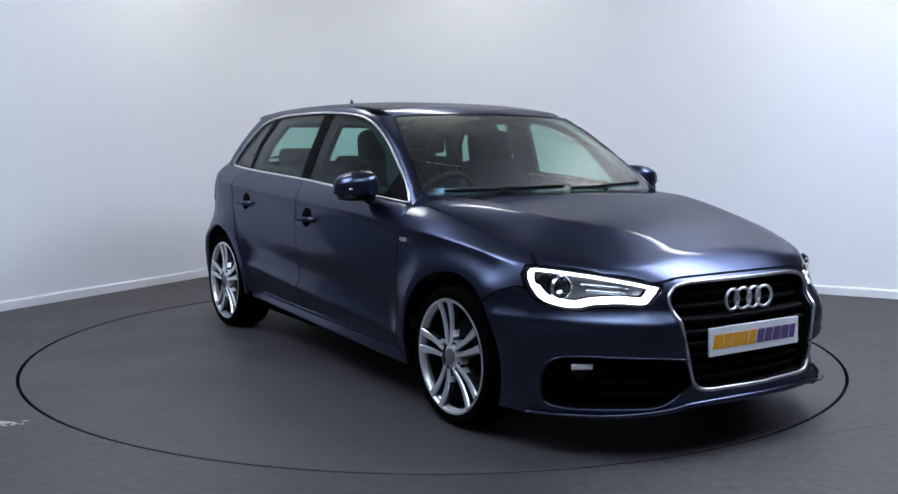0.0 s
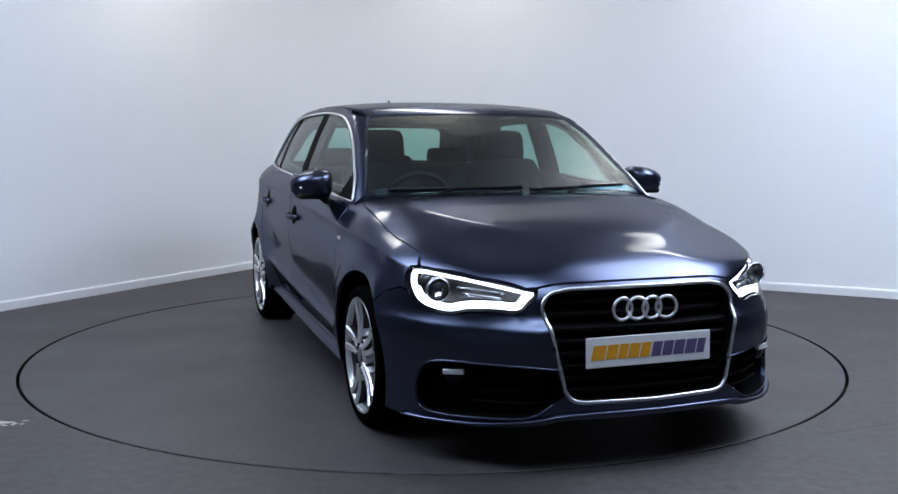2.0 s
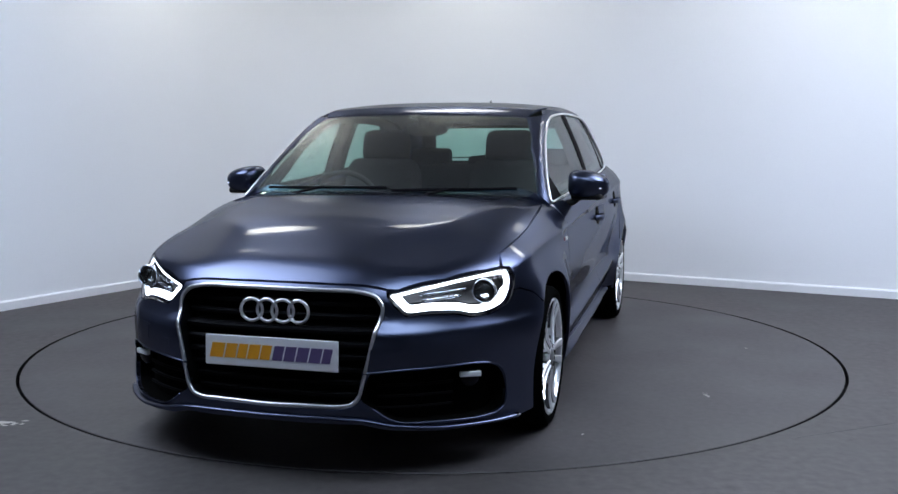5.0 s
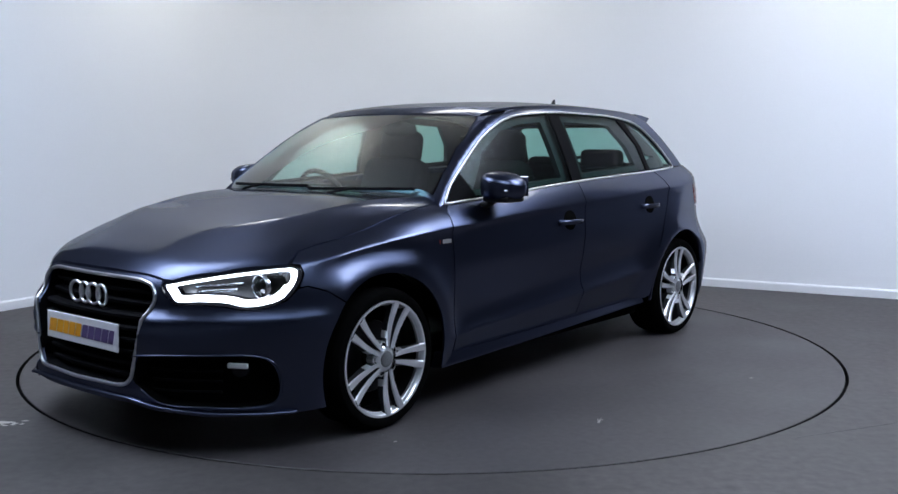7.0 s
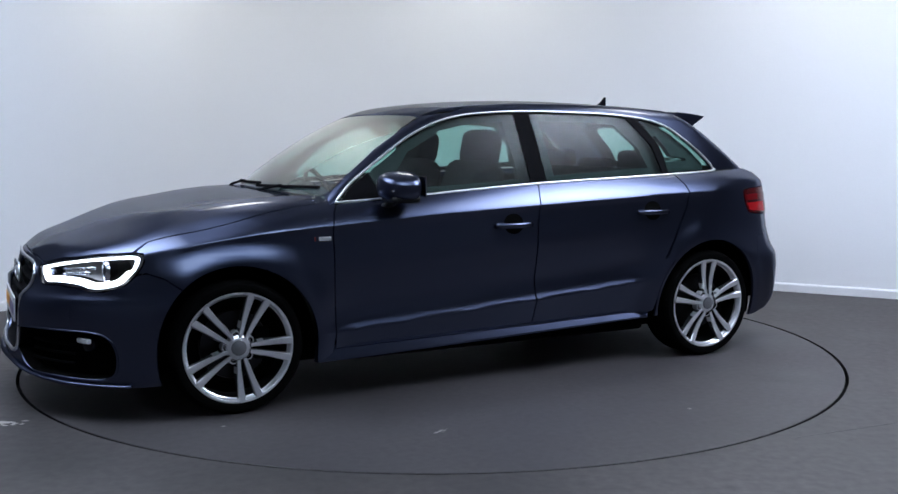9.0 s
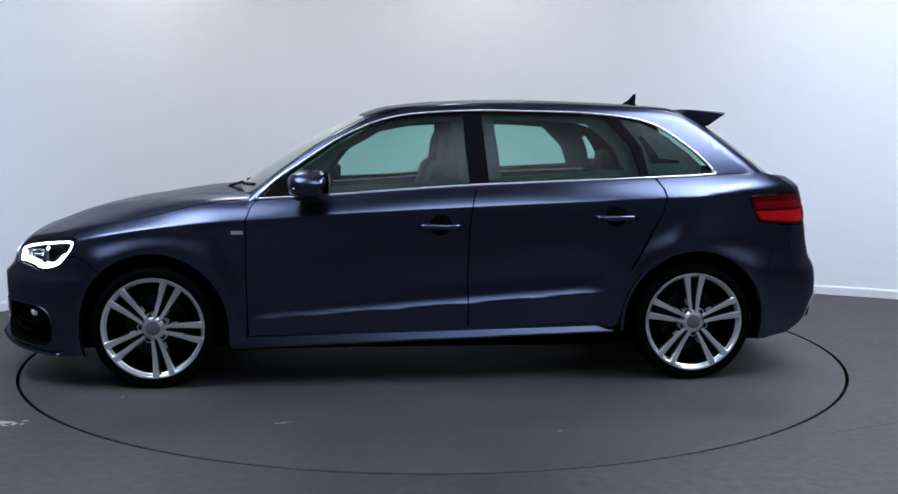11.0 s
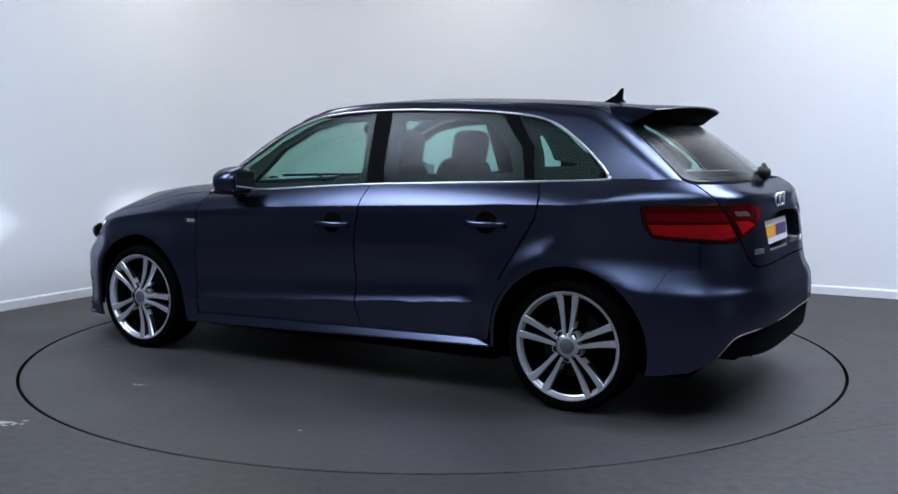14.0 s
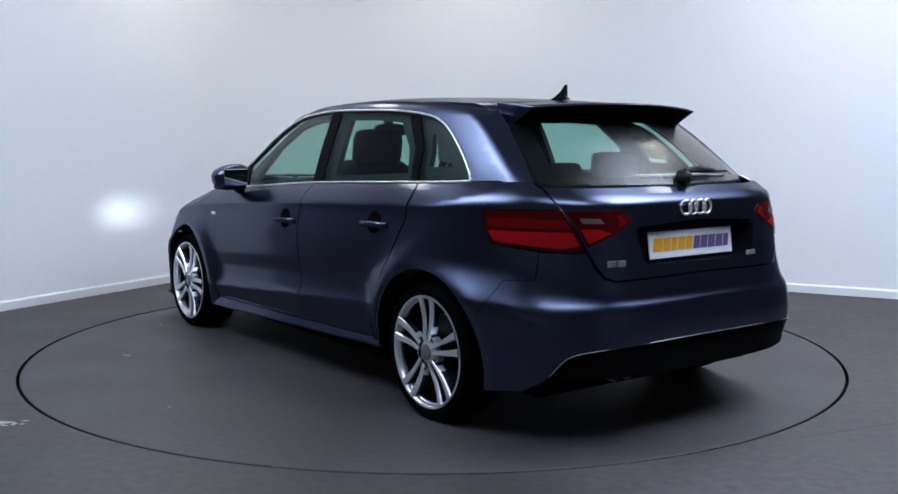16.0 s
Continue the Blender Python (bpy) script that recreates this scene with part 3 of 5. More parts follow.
HOOD_CREASES = [[(x, k * (0.62 - 0.17 * (x - 0.86) + d)) for x in np.arange(0.80, 2.25, 0.1)] for k in (-1, 1) for d in (-0.02, -0.008, 0, 0.008, 0.02)]
car = empty("car")
tagged(car, "dark blue-grey metallic five-door hatchback with lit headlights, parked on the turntable", "car")
SIDES = ((1, "left"), (-1, "right"))


def paired(name, make, mat, parent=None, label="", smooth=False):
    """The same part on both sides. make() gives a fresh mesh of the left one."""
    made = []
    for k in (0, 1):
        bm = make() if k == 0 else flipped(make())
        made.append(part(name, bm, mat, (parent[k] if isinstance(parent, (list, tuple)) else parent) or car, label, smooth))
    return made


# -- shut lines shared by hood, fenders, lamps and bumper
HOOD_SIDE = [(0.832, 0.736), (0.92, 0.748), (1.00, 0.754), (1.14, 0.760), (1.30, 0.760), (1.45, 0.750), (1.58, 0.734), (1.66, 0.720)]


def edge_line(points, dy=0.0):
    """(x, y) on the hood's rim to the (s, z) of the flank, moved outwards by dy."""
    co, _ = HOOD.lift(np.array([(x, y + dy) for x, y in points]))
    return [(BODY.s(p[0], p[1]), float(p[2])) for p in co]


GRILLE = [(0.0, 0.656), (0.30, 0.655), (0.372, 0.640), (0.402, 0.600), (0.392, 0.540), (0.335, 0.290), (0.312, 0.262), (0.27, 0.254), (0.0, 0.250)]
LAMP = [(0.415, 0.636), (0.44, 0.651), (0.58, 0.682), (0.70, 0.702), (0.768, 0.706), (0.793, 0.675), (0.795, 0.630), (0.775, 0.583), (0.732, 0.560),
        (0.681, 0.556), (0.633, 0.570), (0.555, 0.575), (0.482, 0.572), (0.445, 0.602)]
INTAKE = [(0.352, 0.370), (0.45, 0.379), (0.60, 0.383), (0.72, 0.380), (0.765, 0.355), (0.782, 0.292), (0.783, 0.225), (0.762, 0.194), (0.70, 0.186), (0.60, 0.192), (0.49, 0.197), (0.44, 0.212), (0.39, 0.246), (0.338, 0.285)]
mirror = lambda pts: [(2 * BODY.front - s, z) for s, z in reversed(pts)]
lamp_sz = rounded(nose_pts(LAMP), n=3)
intake_sz = rounded(nose_pts(INTAKE), n=3)
grille_sz = nose_pts(filleted(both(GRILLE), 0.03))
notch = [(0.400, 0.656), (0.408, 0.634), (0.438, 0.598), (0.476, 0.566), (0.555, 0.568), (0.633, 0.563), (0.681, 0.549), (0.735, 0.552), (0.782, 0.580), (0.803, 0.622)]
half = nose_pts([(0.0, 0.672), (0.20, 0.671), (0.33, 0.668)] + notch) + side_pts([(1.70, 0.628), (1.625, 0.605)])
half = half + side_pts(arc(AXLE, HUB_Z, 0.358, 48, -22, 12)) + nose_pts([(0.80, 0.150), (0.60, 0.152), (0.42, 0.172), (0.34, 0.192), (0.0, 0.192)])
bumper_outline = half + [(2 * BODY.front - s, z) for s, z in reversed(half[1:-1])]
front_bumper = part("front_bumper", skin(BODY, bumper_outline, [grille_sz, intake_sz, mirror(intake_sz)], 0.035), PAINT, car)

# -- fenders
fender_line = side_pts([(0.876, 0.31), (0.879, 0.53), (0.879, 0.803), (0.860, 0.862), (0.838, 0.892)]) + edge_line(HOOD_SIDE, 0.006) + \
    nose_pts([(0.752, 0.7165), (0.774, 0.713), (0.800, 0.677), (0.803, 0.630)]) + side_pts([(1.70, 0.634), (1.625, 0.611)]) + \
    side_pts(arc(AXLE, HUB_Z, 0.358, 49, 180, 20)) + side_pts([(0.960, 0.20), (0.885, 0.20)])
fenders = paired("front_fender", lambda: skin(BODY, fender_line, (), 0.025, creases=SIDE_CREASES), PAINT)

# -- hood
nose_rim, _ = BODY.lift(np.array(nose_pts([(0.742, 0.7165), (0.70, 0.711), (0.58, 0.690), (0.44, 0.660), (0.405, 0.662), (0.33, 0.675), (0.20, 0.678), (0.0, 0.679)])))
hood_edge = [(0.86, 0.0), (0.855, 0.35), (0.838, 0.60)] + HOOD_SIDE + [(float(p[0]), max(0.0, float(p[1]))) for p in nose_rim]
hood = part("hood", skin(HOOD, hood_edge + [(x, -y) for x, y in reversed(hood_edge) if y > 1e-4], (), 0.025, creases=HOOD_CREASES), PAINT, car)

# -- doors
front_door_line = side_pts([(0.866, 0.245), (0.870, 0.31), (0.873, 0.53), (0.873, 0.803), (0.853, 0.862), (0.826, 0.895), (0.5, 0.920), (0.1, 0.950), (-0.236, 0.968), (-0.214, 0.90), (-0.192, 0.761), (-0.184, 0.539), (-0.189, 0.262)])
rear_door_line = side_pts([(-0.196, 0.262), (-0.191, 0.539), (-0.199, 0.761), (-0.221, 0.90), (-0.243, 0.969), (-0.7, 0.990), (-1.07, 1.001), (-1.125, 1.003), (-1.158, 0.95), (-1.164, 0.905), (-1.145, 0.834), (-1.045, 0.660), (-0.985, 0.562)]) + \
    side_pts(arc(-AXLE, HUB_Z, 0.377, 46, 9, 8)) + side_pts([(-0.93, 0.285), (-0.90, 0.272)])
front_doors = paired("front_door", lambda: skin(BODY, front_door_line, (), 0.025, creases=SIDE_CREASES), PAINT)
rear_doors = paired("rear_door", lambda: skin(BODY, rear_door_line, (), 0.025, creases=SIDE_CREASES), PAINT)

# -- rear quarters (lower), from the door round to the lamp and down over the arch
quarter_line = side_pts([(-1.135, 1.006), (-1.168, 0.95), (-1.174, 0.905), (-1.155, 0.834), (-1.053, 0.655), (-0.993, 0.555)]) + side_pts(arc(-AXLE, HUB_Z, 0.372, 44, 8, 6)) + \
    side_pts([(-0.945, 0.25)]) + side_pts(arc(-AXLE, HUB_Z, 0.357, -6, 150, 24)) + side_pts([(-1.70, 0.560)]) + tail_pts([(0.80, 0.645), (0.7375, 0.652), (0.7185, 0.760)]) + \
    tail_pts([(0.785, 0.773)]) + side_pts([(-1.695, 0.780), (-1.648, 0.84), (-1.633, 0.90), (-1.65, 0.917)]) + tail_pts([(0.735, 0.924), (0.655, 0.926), (0.668, 1.00)]) + side_pts([(-1.74, 1.026), (-1.45, 1.017), (-1.3, 1.011)])
quarters = paired("rear_quarter", lambda: skin(BODY, quarter_line, (), 0.025, creases=SIDE_CREASES), PAINT)

# -- tailgate below the glass
gate_half = [(0.0, 1.002), (0.45, 1.002), (0.66, 1.004), (0.657, 0.94), (0.645, 0.915), (0.622, 0.86), (0.592, 0.775), (0.562, 0.705), (0.53, 0.665), (0.49, 0.651), (0.0, 0.656)]
plate_hole = filleted(both([(0.0, 0.868), (0.355, 0.852), (0.372, 0.838), (0.345, 0.715), (0.32, 0.702), (0.0, 0.700)]), 0.02)
tailgate = part("tailgate", skin(BODY, tail_pts(both(gate_half)), [tail_pts(plate_hole)], 0.02), PAINT, car)

# -- rear bumper
diffuser_half = [(0.0, 0.402), (0.30, 0.400), (0.58, 0.388), (0.655, 0.376), (0.697, 0.352), (0.735, 0.292), (0.70, 0.282), (0.50, 0.272), (0.0, 0.262)]
trim_half = [(0.738, 0.288), (0.700, 0.354), (0.657, 0.379), (0.58, 0.391), (0.30, 0.403), (0.0, 0.405)]
rb = tail_pts([(0.0, 0.649), (0.49, 0.644), (0.537, 0.657), (0.570, 0.700), (0.594, 0.760), (0.66, 0.757), (0.7165, 0.7575), (0.7355, 0.6505), (0.80, 0.642)]) + side_pts([(-1.70, 0.557)]) + \
    side_pts(arc(-AXLE, HUB_Z, 0.357, 150, 196, 8)) + tail_pts([(0.80, 0.215), (0.755, 0.262)] + trim_half)
rear_bumper = part("rear_bumper", skin(BODY, rb + [(2 * BODY.rear - s, z) for s, z in reversed(rb[1:-1])], (), 0.02), PAINT, car)

# -- sills
def sill_mesh():
    """A skirt under the doors: a thin upper lip, a groove and a broad facet that looks up and out."""
    bm = bmesh.new()
    rows = []
    for k in range(25):
        x = 0.955 - 1.875 * k / 24
        z1 = 0.2655 - 0.0180 * x
        h = 0.043 + 0.010 * x
        f = float(flank(np.array(min(0.72, max(-0.72, x))), np.array(z1)))
        rows.append([bm.verts.new((x, f + dy, z1 + dz)) for dy, dz in
                     ((-0.02, 0.006), (0.003, 0.006), (0.0055, -0.003), (0.002, -0.006), (0.009, -0.010), (0.0235, -h), (0.0235, -h - 0.008), (-0.04, -h - 0.014))])
    for p, q in zip(rows, rows[1:]):
        for i in range(7):
            bm.faces.new((p[i], p[i + 1], q[i + 1], q[i]))
    bm.faces.new(rows[0]), bm.faces.new(rows[-1][::-1])
    bmesh.ops.recalc_face_normals(bm, faces=bm.faces)
    return bm


sills = paired("sill_skirt", sill_mesh, PAINT)

# -- greenhouse: roof, pillars, glass
header, _ = CAB.lift(np.array(screen_pts([(0.0, 1.325), (0.30, 1.322), (0.50, 1.315), (0.572, 1.307)])))
roof_half = [(float(p[0]), max(0.0, float(p[1]))) for p in header] + [(0.0, 0.594), (-0.5, 0.605), (-1.0, 0.587), (-1.35, 0.545), (-1.46, 0.50), (-1.50, 0.30), (-1.515, 0.0)]
roof_half[0] = (roof_half[0][0], 0.0)
roof = part("roof", skin(ROOF, roof_half + [(x, -y) for x, y in reversed(roof_half) if y > 0], (), 0.04), PAINT, car)

# window outline (inside the chrome line)
UP = [(0.835, 0.905), (0.745, 0.990), (0.628, 1.070), (0.455, 1.184), (0.313, 1.255), (0.199, 1.294), (0.057, 1.319), (-0.227, 1.335), (-0.51, 1.333), (-0.79, 1.325), (-1.018, 1.303), (-1.132, 1.275), (-1.218, 1.232), (-1.333, 1.148), (-1.425, 1.062), (-1.440, 1.035)]
LOW = [(-1.425, 1.0205), (-1.07, 1.004), (-0.23, 0.972), (0.5, 0.924)]
top_smooth = rounded(UP, closed=False, n=4)
# painted frame over the windows from A-pillar to C-pillar
frame_sz = side_pts(top_smooth, CAB)
a_out = screen_pts([(0.575, 1.306), (0.600, 1.25), (0.640, 1.15), (0.690, 1.03), (0.728, 0.935)])
band = side_pts([(-1.46, 1.022)], CAB) + side_pts([(-1.60, 1.026)], CAB) + tail_pts([(0.655, 1.004), (0.645, 1.03), (0.60, 1.14), (0.555, 1.25), (0.535, 1.30)], CAB)
band += side_pts([(-1.34, 1.327), (-1.18, 1.345), (-0.9, 1.363), (-0.5, 1.372), (-0.1, 1.368), (0.08, 1.348), (0.18, 1.322)], CAB)
band += a_out + side_pts([(0.865, 0.893)], CAB)
cabin_frames = paired("window_frame", lambda: skin(CAB, band + frame_sz, (), 0.03, flange=0.02), PAINT)

screen_half = [(0.0, 1.318), (0.30, 1.315), (0.50, 1.308), (0.568, 1.300), (0.593, 1.25), (0.633, 1.15), (0.683, 1.03), (0.712, 0.955), (0.68, 0.930), (0.50, 0.925), (0.0, 0.925)]
windscreen = part("windscreen", skin(CAB, screen_pts(both(screen_half)), (), 0.05, depth=0.004, flange=0), SCREEN, car, "green tinted windscreen")
hatch_half = [(0.0, 1.30), (0.45, 1.29), (0.53, 1.26), (0.59, 1.14), (0.63, 1.03), (0.60, 1.012), (0.0, 1.008)]
rear_window = part("rear_window", skin(CAB, tail_pts(both(hatch_half), CAB), (), 0.05, depth=0.004, flange=0), REAR_GLASS, car, "green tinted heated rear window")

glass_half = [(0.0, 1.276), (0.42, 1.268), (0.475, 1.246), (0.525, 1.12), (0.572, 1.04), (0.55, 1.030), (0.0, 1.030)]
border_half = [(0.0, 1.302), (0.47, 1.297), (0.552, 1.262), (0.612, 1.14), (0.652, 1.03), (0.63, 1.002), (0.0, 0.998)]
part("window_border", skin(CAB, tail_pts(both(border_half), CAB), [tail_pts(filleted(both(glass_half), 0.02), CAB)], 0.05, depth=0.012, flange=0), MATTE, rear_window, "black printed border")

W_FRONT = [p for p in top_smooth if p[0] > -0.17] + [(-0.175, 1.330), (-0.205, 0.976), (0.5, 0.929), (0.80, 0.908)]
W_REAR = [(-0.300, 0.980)] + [(-0.270, 1.330)] + [p for p in top_smooth if -0.86 < p[0] < -0.28] + [(-0.88, 1.312), (-1.02, 1.160), (-1.062, 1.008)]
W_QUARTER = [(-1.105, 1.010), (-1.075, 1.160), (-0.965, 1.305)] + [p for p in top_smooth if p[0] < -0.99] + [(-1.425, 1.0245)]
for name, line in (("front_window", W_FRONT), ("rear_window_side", W_REAR), ("quarter_window", W_QUARTER)):
    paired({"rear_window_side": "rear_side_window"}.get(name, name), lambda: skin(CAB, side_pts(line, CAB), (), 0.06, depth=0.008, flange=0), GLASS,
           {"front_window": front_doors, "rear_window_side": rear_doors}.get(name), "tinted side glass")
Q_HOLE = [(-1.130, 1.070), (-1.115, 1.130), (-1.075, 1.205), (-1.095, 1.215), (-1.150, 1.150), (-1.180, 1.100), (-1.290, 1.088), (-1.290, 1.074)]
F_HOLE = [(0.60, 0.955), (0.44, 1.130), (0.24, 1.235), (0.06, 1.270), (-0.12, 1.283), (-0.155, 0.992)]
R_HOLE = [(-0.365, 1.008), (-0.335, 1.285), (-0.60, 1.283), (-0.81, 1.270), (-0.94, 1.150), (-0.985, 1.040)]
inner_line = [(0.78, 0.925), (0.628, 1.055), (0.455, 1.170), (0.313, 1.242), (0.199, 1.284), (0.057, 1.310), (-0.227, 1.326), (-0.51, 1.325), (-0.79, 1.316), (-1.018, 1.292), (-1.132, 1.262), (-1.218, 1.218), (-1.333, 1.134), (-1.410, 1.058), (-1.405, 1.026), (-1.07, 1.010), (-0.23, 0.978), (0.5, 0.932)]
paired("inner_trim", lambda: skin(CAB, side_pts(inner_line, CAB), [side_pts(h, CAB) for h in (F_HOLE, R_HOLE, Q_HOLE)], 0.06, depth=0.035, flange=0.03), CABIN, None, "dark inner window trim")
B_TRIM = [(-0.175, 1.332), (-0.205, 0.976), (-0.300, 0.980), (-0.270, 1.333)]
C_TRIM = [(-0.88, 1.314), (-1.02, 1.160), (-1.062, 1.007), (-1.105, 1.009), (-1.075, 1.160), (-0.965, 1.309)]
paired("b_pillar_trim", lambda: skin(CAB, side_pts(B_TRIM, CAB), (), 0.05, depth=0.004), MATTE, None, "black pillar trim")
paired("c_pillar_trim", lambda: skin(CAB, side_pts(C_TRIM, CAB), (), 0.05, depth=0.004), MATTE, None, "black pillar trim")


def on(chart, pts, out=0.0):
    co, way = chart.lift(np.array(pts, float), -out)
    return [tuple(p) for p in co]


chrome_line = side_pts(top_smooth, CAB) + side_pts(rounded([(-1.440, 1.035), (-1.425, 1.0195), (-1.07, 1.003), (-0.23, 0.971), (0.5, 0.923), (0.835, 0.9035)], closed=False, n=6)[1:-1], CAB)
paired("chrome_window_line", lambda: tube(on(CAB, chrome_line, 0.002), 0.0068, 6, True, flat=0.006), CHROME, None, "bright chrome window surround", True)

# -- dark inner shell that backs the gaps
inner = side_pts([(0.94, 0.20), (0.90, 0.86), (0.0, 0.93), (-1.0, 0.96), (-1.02, 0.60), (-0.93, 0.30), (-0.93, 0.22)])
paired("inner_panel", lambda: skin(BODY, inner, (), 0.10, depth=0.04, flange=0), SHELL)

# ---------------------------------------------------------------- car details
# -- grille: chrome frame, slats, backing, rings, plate
def nose_at(y, z, out=0.0):
    """A point on the nose, pushed outwards by out."""
    return Vector((float(nose_x(z)) - 0.78 * abs(y)**3 + out, y, z))


grille = part("grille", skin(BODY, [(s, z) for s, z in grille_sz], (), 0.06, depth=0.075, flange=0), SHELL, car, "black recessed grille")
wall_pts = on(BODY, grille_sz)
bm = bmesh.new()
front_ring = [bm.verts.new(p) for p in wall_pts]
back_ring = [bm.verts.new((p[0] - 0.08, p[1] * 0.985, p[2])) for p in wall_pts]
for i in range(len(front_ring)):
    j = (i + 1) % len(front_ring)
    bm.faces.new((front_ring[i], front_ring[j], back_ring[j], back_ring[i]))
part("grille_well", bm, MATTE, grille, smooth=True)
part("grille_frame", tube(on(BODY, grille_sz, 0.002), 0.0072, 8, True, flat=0.008), SATIN, grille, "satin aluminium grille surround", True)
for z in np.arange(0.285, 0.65, 0.0455):
    hw = float(np.interp(z, [0.25, 0.29, 0.54, 0.60, 0.64], [0.27, 0.325, 0.382, 0.392, 0.365])) - 0.006
    ys = np.linspace(-hw, hw, 21)
    front = [Vector((float(nose_x(z)) - 0.78 * abs(y)**3 - 0.056, y, z)) for y in ys]
    bm = bmesh.new()
    rows = []
    for dx, dz in ((0.010, -0.008), (0.012, 0.004), (0.004, 0.009), (-0.03, 0.010), (-0.03, -0.008)):
        rows.append([bm.verts.new(p + Vector((dx, 0, dz))) for p in front])
    for p, q in zip(rows, rows[1:] + rows[:1]):
        for i in range(20):
            bm.faces.new((p[i], p[i + 1], q[i + 1], q[i]))
    bmesh.ops.recalc_face_normals(bm, faces=bm.faces)
    part("grille_slat", bm, MATTE, grille)


def ring_badge(parent, centre, r, pitch, thick, facing):
    """Four linked chrome rings on a flat face. facing: +1 on the nose, -1 on the tail."""
    top = empty("ring_badge", pose(*centre), parent)
    tagged(top, "four linked chrome rings")
    for k in range(4):
        pts = [(0.004 * (1 if k % 2 else -1) * math.cos(t), (k - 1.5) * pitch + r * math.cos(t), r * math.sin(t)) for t in np.linspace(0, 2 * math.pi, 33)[:-1]]
        part("ring", tube(pts, thick, 8, True, up=(1, 0, 0)), CHROME, top, smooth=True)
    return top


ring_badge(car, (2.128, 0.0, 0.577), 0.0405, 0.0615, 0.0062, 1)


def plate(parent_name, centre, tilt, facing):
    """A white show plate with two rows of slanted coloured blocks in place of its lettering."""
    top = part(parent_name, box(-0.004, 0.004, -0.26, 0.26, -0.0555, 0.0555, 0.003), PLATE, car, "white plate with an orange and purple wordmark",
               m=pose(*centre, 0, tilt, 0 if facing > 0 else 180))
    widths = [0.058, 0.049, 0.041, 0.049, 0.044, 0.044, 0.047, 0.049, 0.049, 0.038]
    y = 0.236
    for i, w in enumerate(widths):
        bm = bmesh.new()
        hh, lean, x = 0.0265, 0.006, 0.0046
        q = [bm.verts.new((x, -(y - u * (w - 0.005)) + lean * v, v * hh)) for u, v in ((0, -1), (1, -1), (1, 1), (0, 1))]
        bm.faces.new(q)
        r = bmesh.ops.extrude_face_region(bm, geom=bm.faces[:])
        bmesh.ops.translate(bm, vec=(0.0012, 0, 0), verts=[g for g in r["geom"] if isinstance(g, bmesh.types.BMVert)])
        bmesh.ops.recalc_face_normals(bm, faces=bm.faces)
        part("letter_block", bm, ORANGE if i < 5 else PURPLE, top)
        y -= w + 0.0005 + (0.004 if i == 4 else 0)
    return top


plate("front_plate", (2.166, 0, 0.430), -2, 1)

# -- lower lip and intakes
lip = [(0.0, 0.214), (0.33, 0.211), (0.45, 0.188), (0.60, 0.168), (0.74, 0.160), (0.82, 0.160)]
lip_line = rounded([nose_at(y, z, 0.004) for y, z in reversed(lip)] + [nose_at(-y, z, 0.004) for y, z in lip[1:]], closed=False, n=4)
part("front_lip", tube(lip_line, 0.020, 8, flat=0.008), PAINT, front_bumper, "thin body-coloured splitter lip", True)
for sgn, _ in SIDES:
    bm = skin(BODY, intake_sz, (), 0.06, depth=0.07, flange=0)
    well = on(BODY, intake_sz)
    fr = [bm.verts.new(p) for p in well]
    bk = [bm.verts.new(p) for p in on(BODY, intake_sz, -0.07)]
    for i in range(len(fr)):
        j = (i + 1) % len(fr)
        bm.faces.new((fr[i], fr[j], bk[j], bk[i]))
    holder = part("air_intake", bm if sgn > 0 else flipped(bm), SHELL, front_bumper, "black lower air intake")
    bm = tube(rounded([tuple(p) for p in on(BODY, nose_pts([(0.345, 0.373), (0.45, 0.383), (0.60, 0.387), (0.72, 0.384), (0.769, 0.357), (0.786, 0.292), (0.787, 0.225), (0.764, 0.190), (0.70, 0.182), (0.60, 0.188), (0.49, 0.193), (0.43, 0.212), (0.38, 0.248)]), 0.001)], closed=False, n=4), 0.004, 6)
    part("intake_rim", bm if sgn > 0 else flipped(bm), PAINT, holder, smooth=True)
    for z in (0.24, 0.28, 0.32):
        bm = tube([nose_at(y, z, -0.05) for y in np.linspace(0.38, 0.62, 8)], 0.006, 6)
        part("intake_slat", bm if sgn > 0 else flipped(bm), MATTE, holder)
    # fog lamp in the outer end
    p = nose_at(0.675, 0.332, -0.030)
    fog = part("fog_lamp", lathe([(0.0005, 0.010), (0.03, 0.006), (0.040, -0.004), (0.042, -0.03)], 24, "x"), BLACK, front_bumper, "slim fog lamp in a black bezel", True, pose(p.x, p.y * sgn, p.z, 0, 0, 28 * sgn))
    # Plain plate white paints the bar's brightness; it neither glows nor mirrors.
    part("fog_white_bar", box(-0.002, 0.016, -0.040, 0.040, 0.002, 0.022, 0.004), PLATE, fog, "fog lamp bar painted white for its brightness")

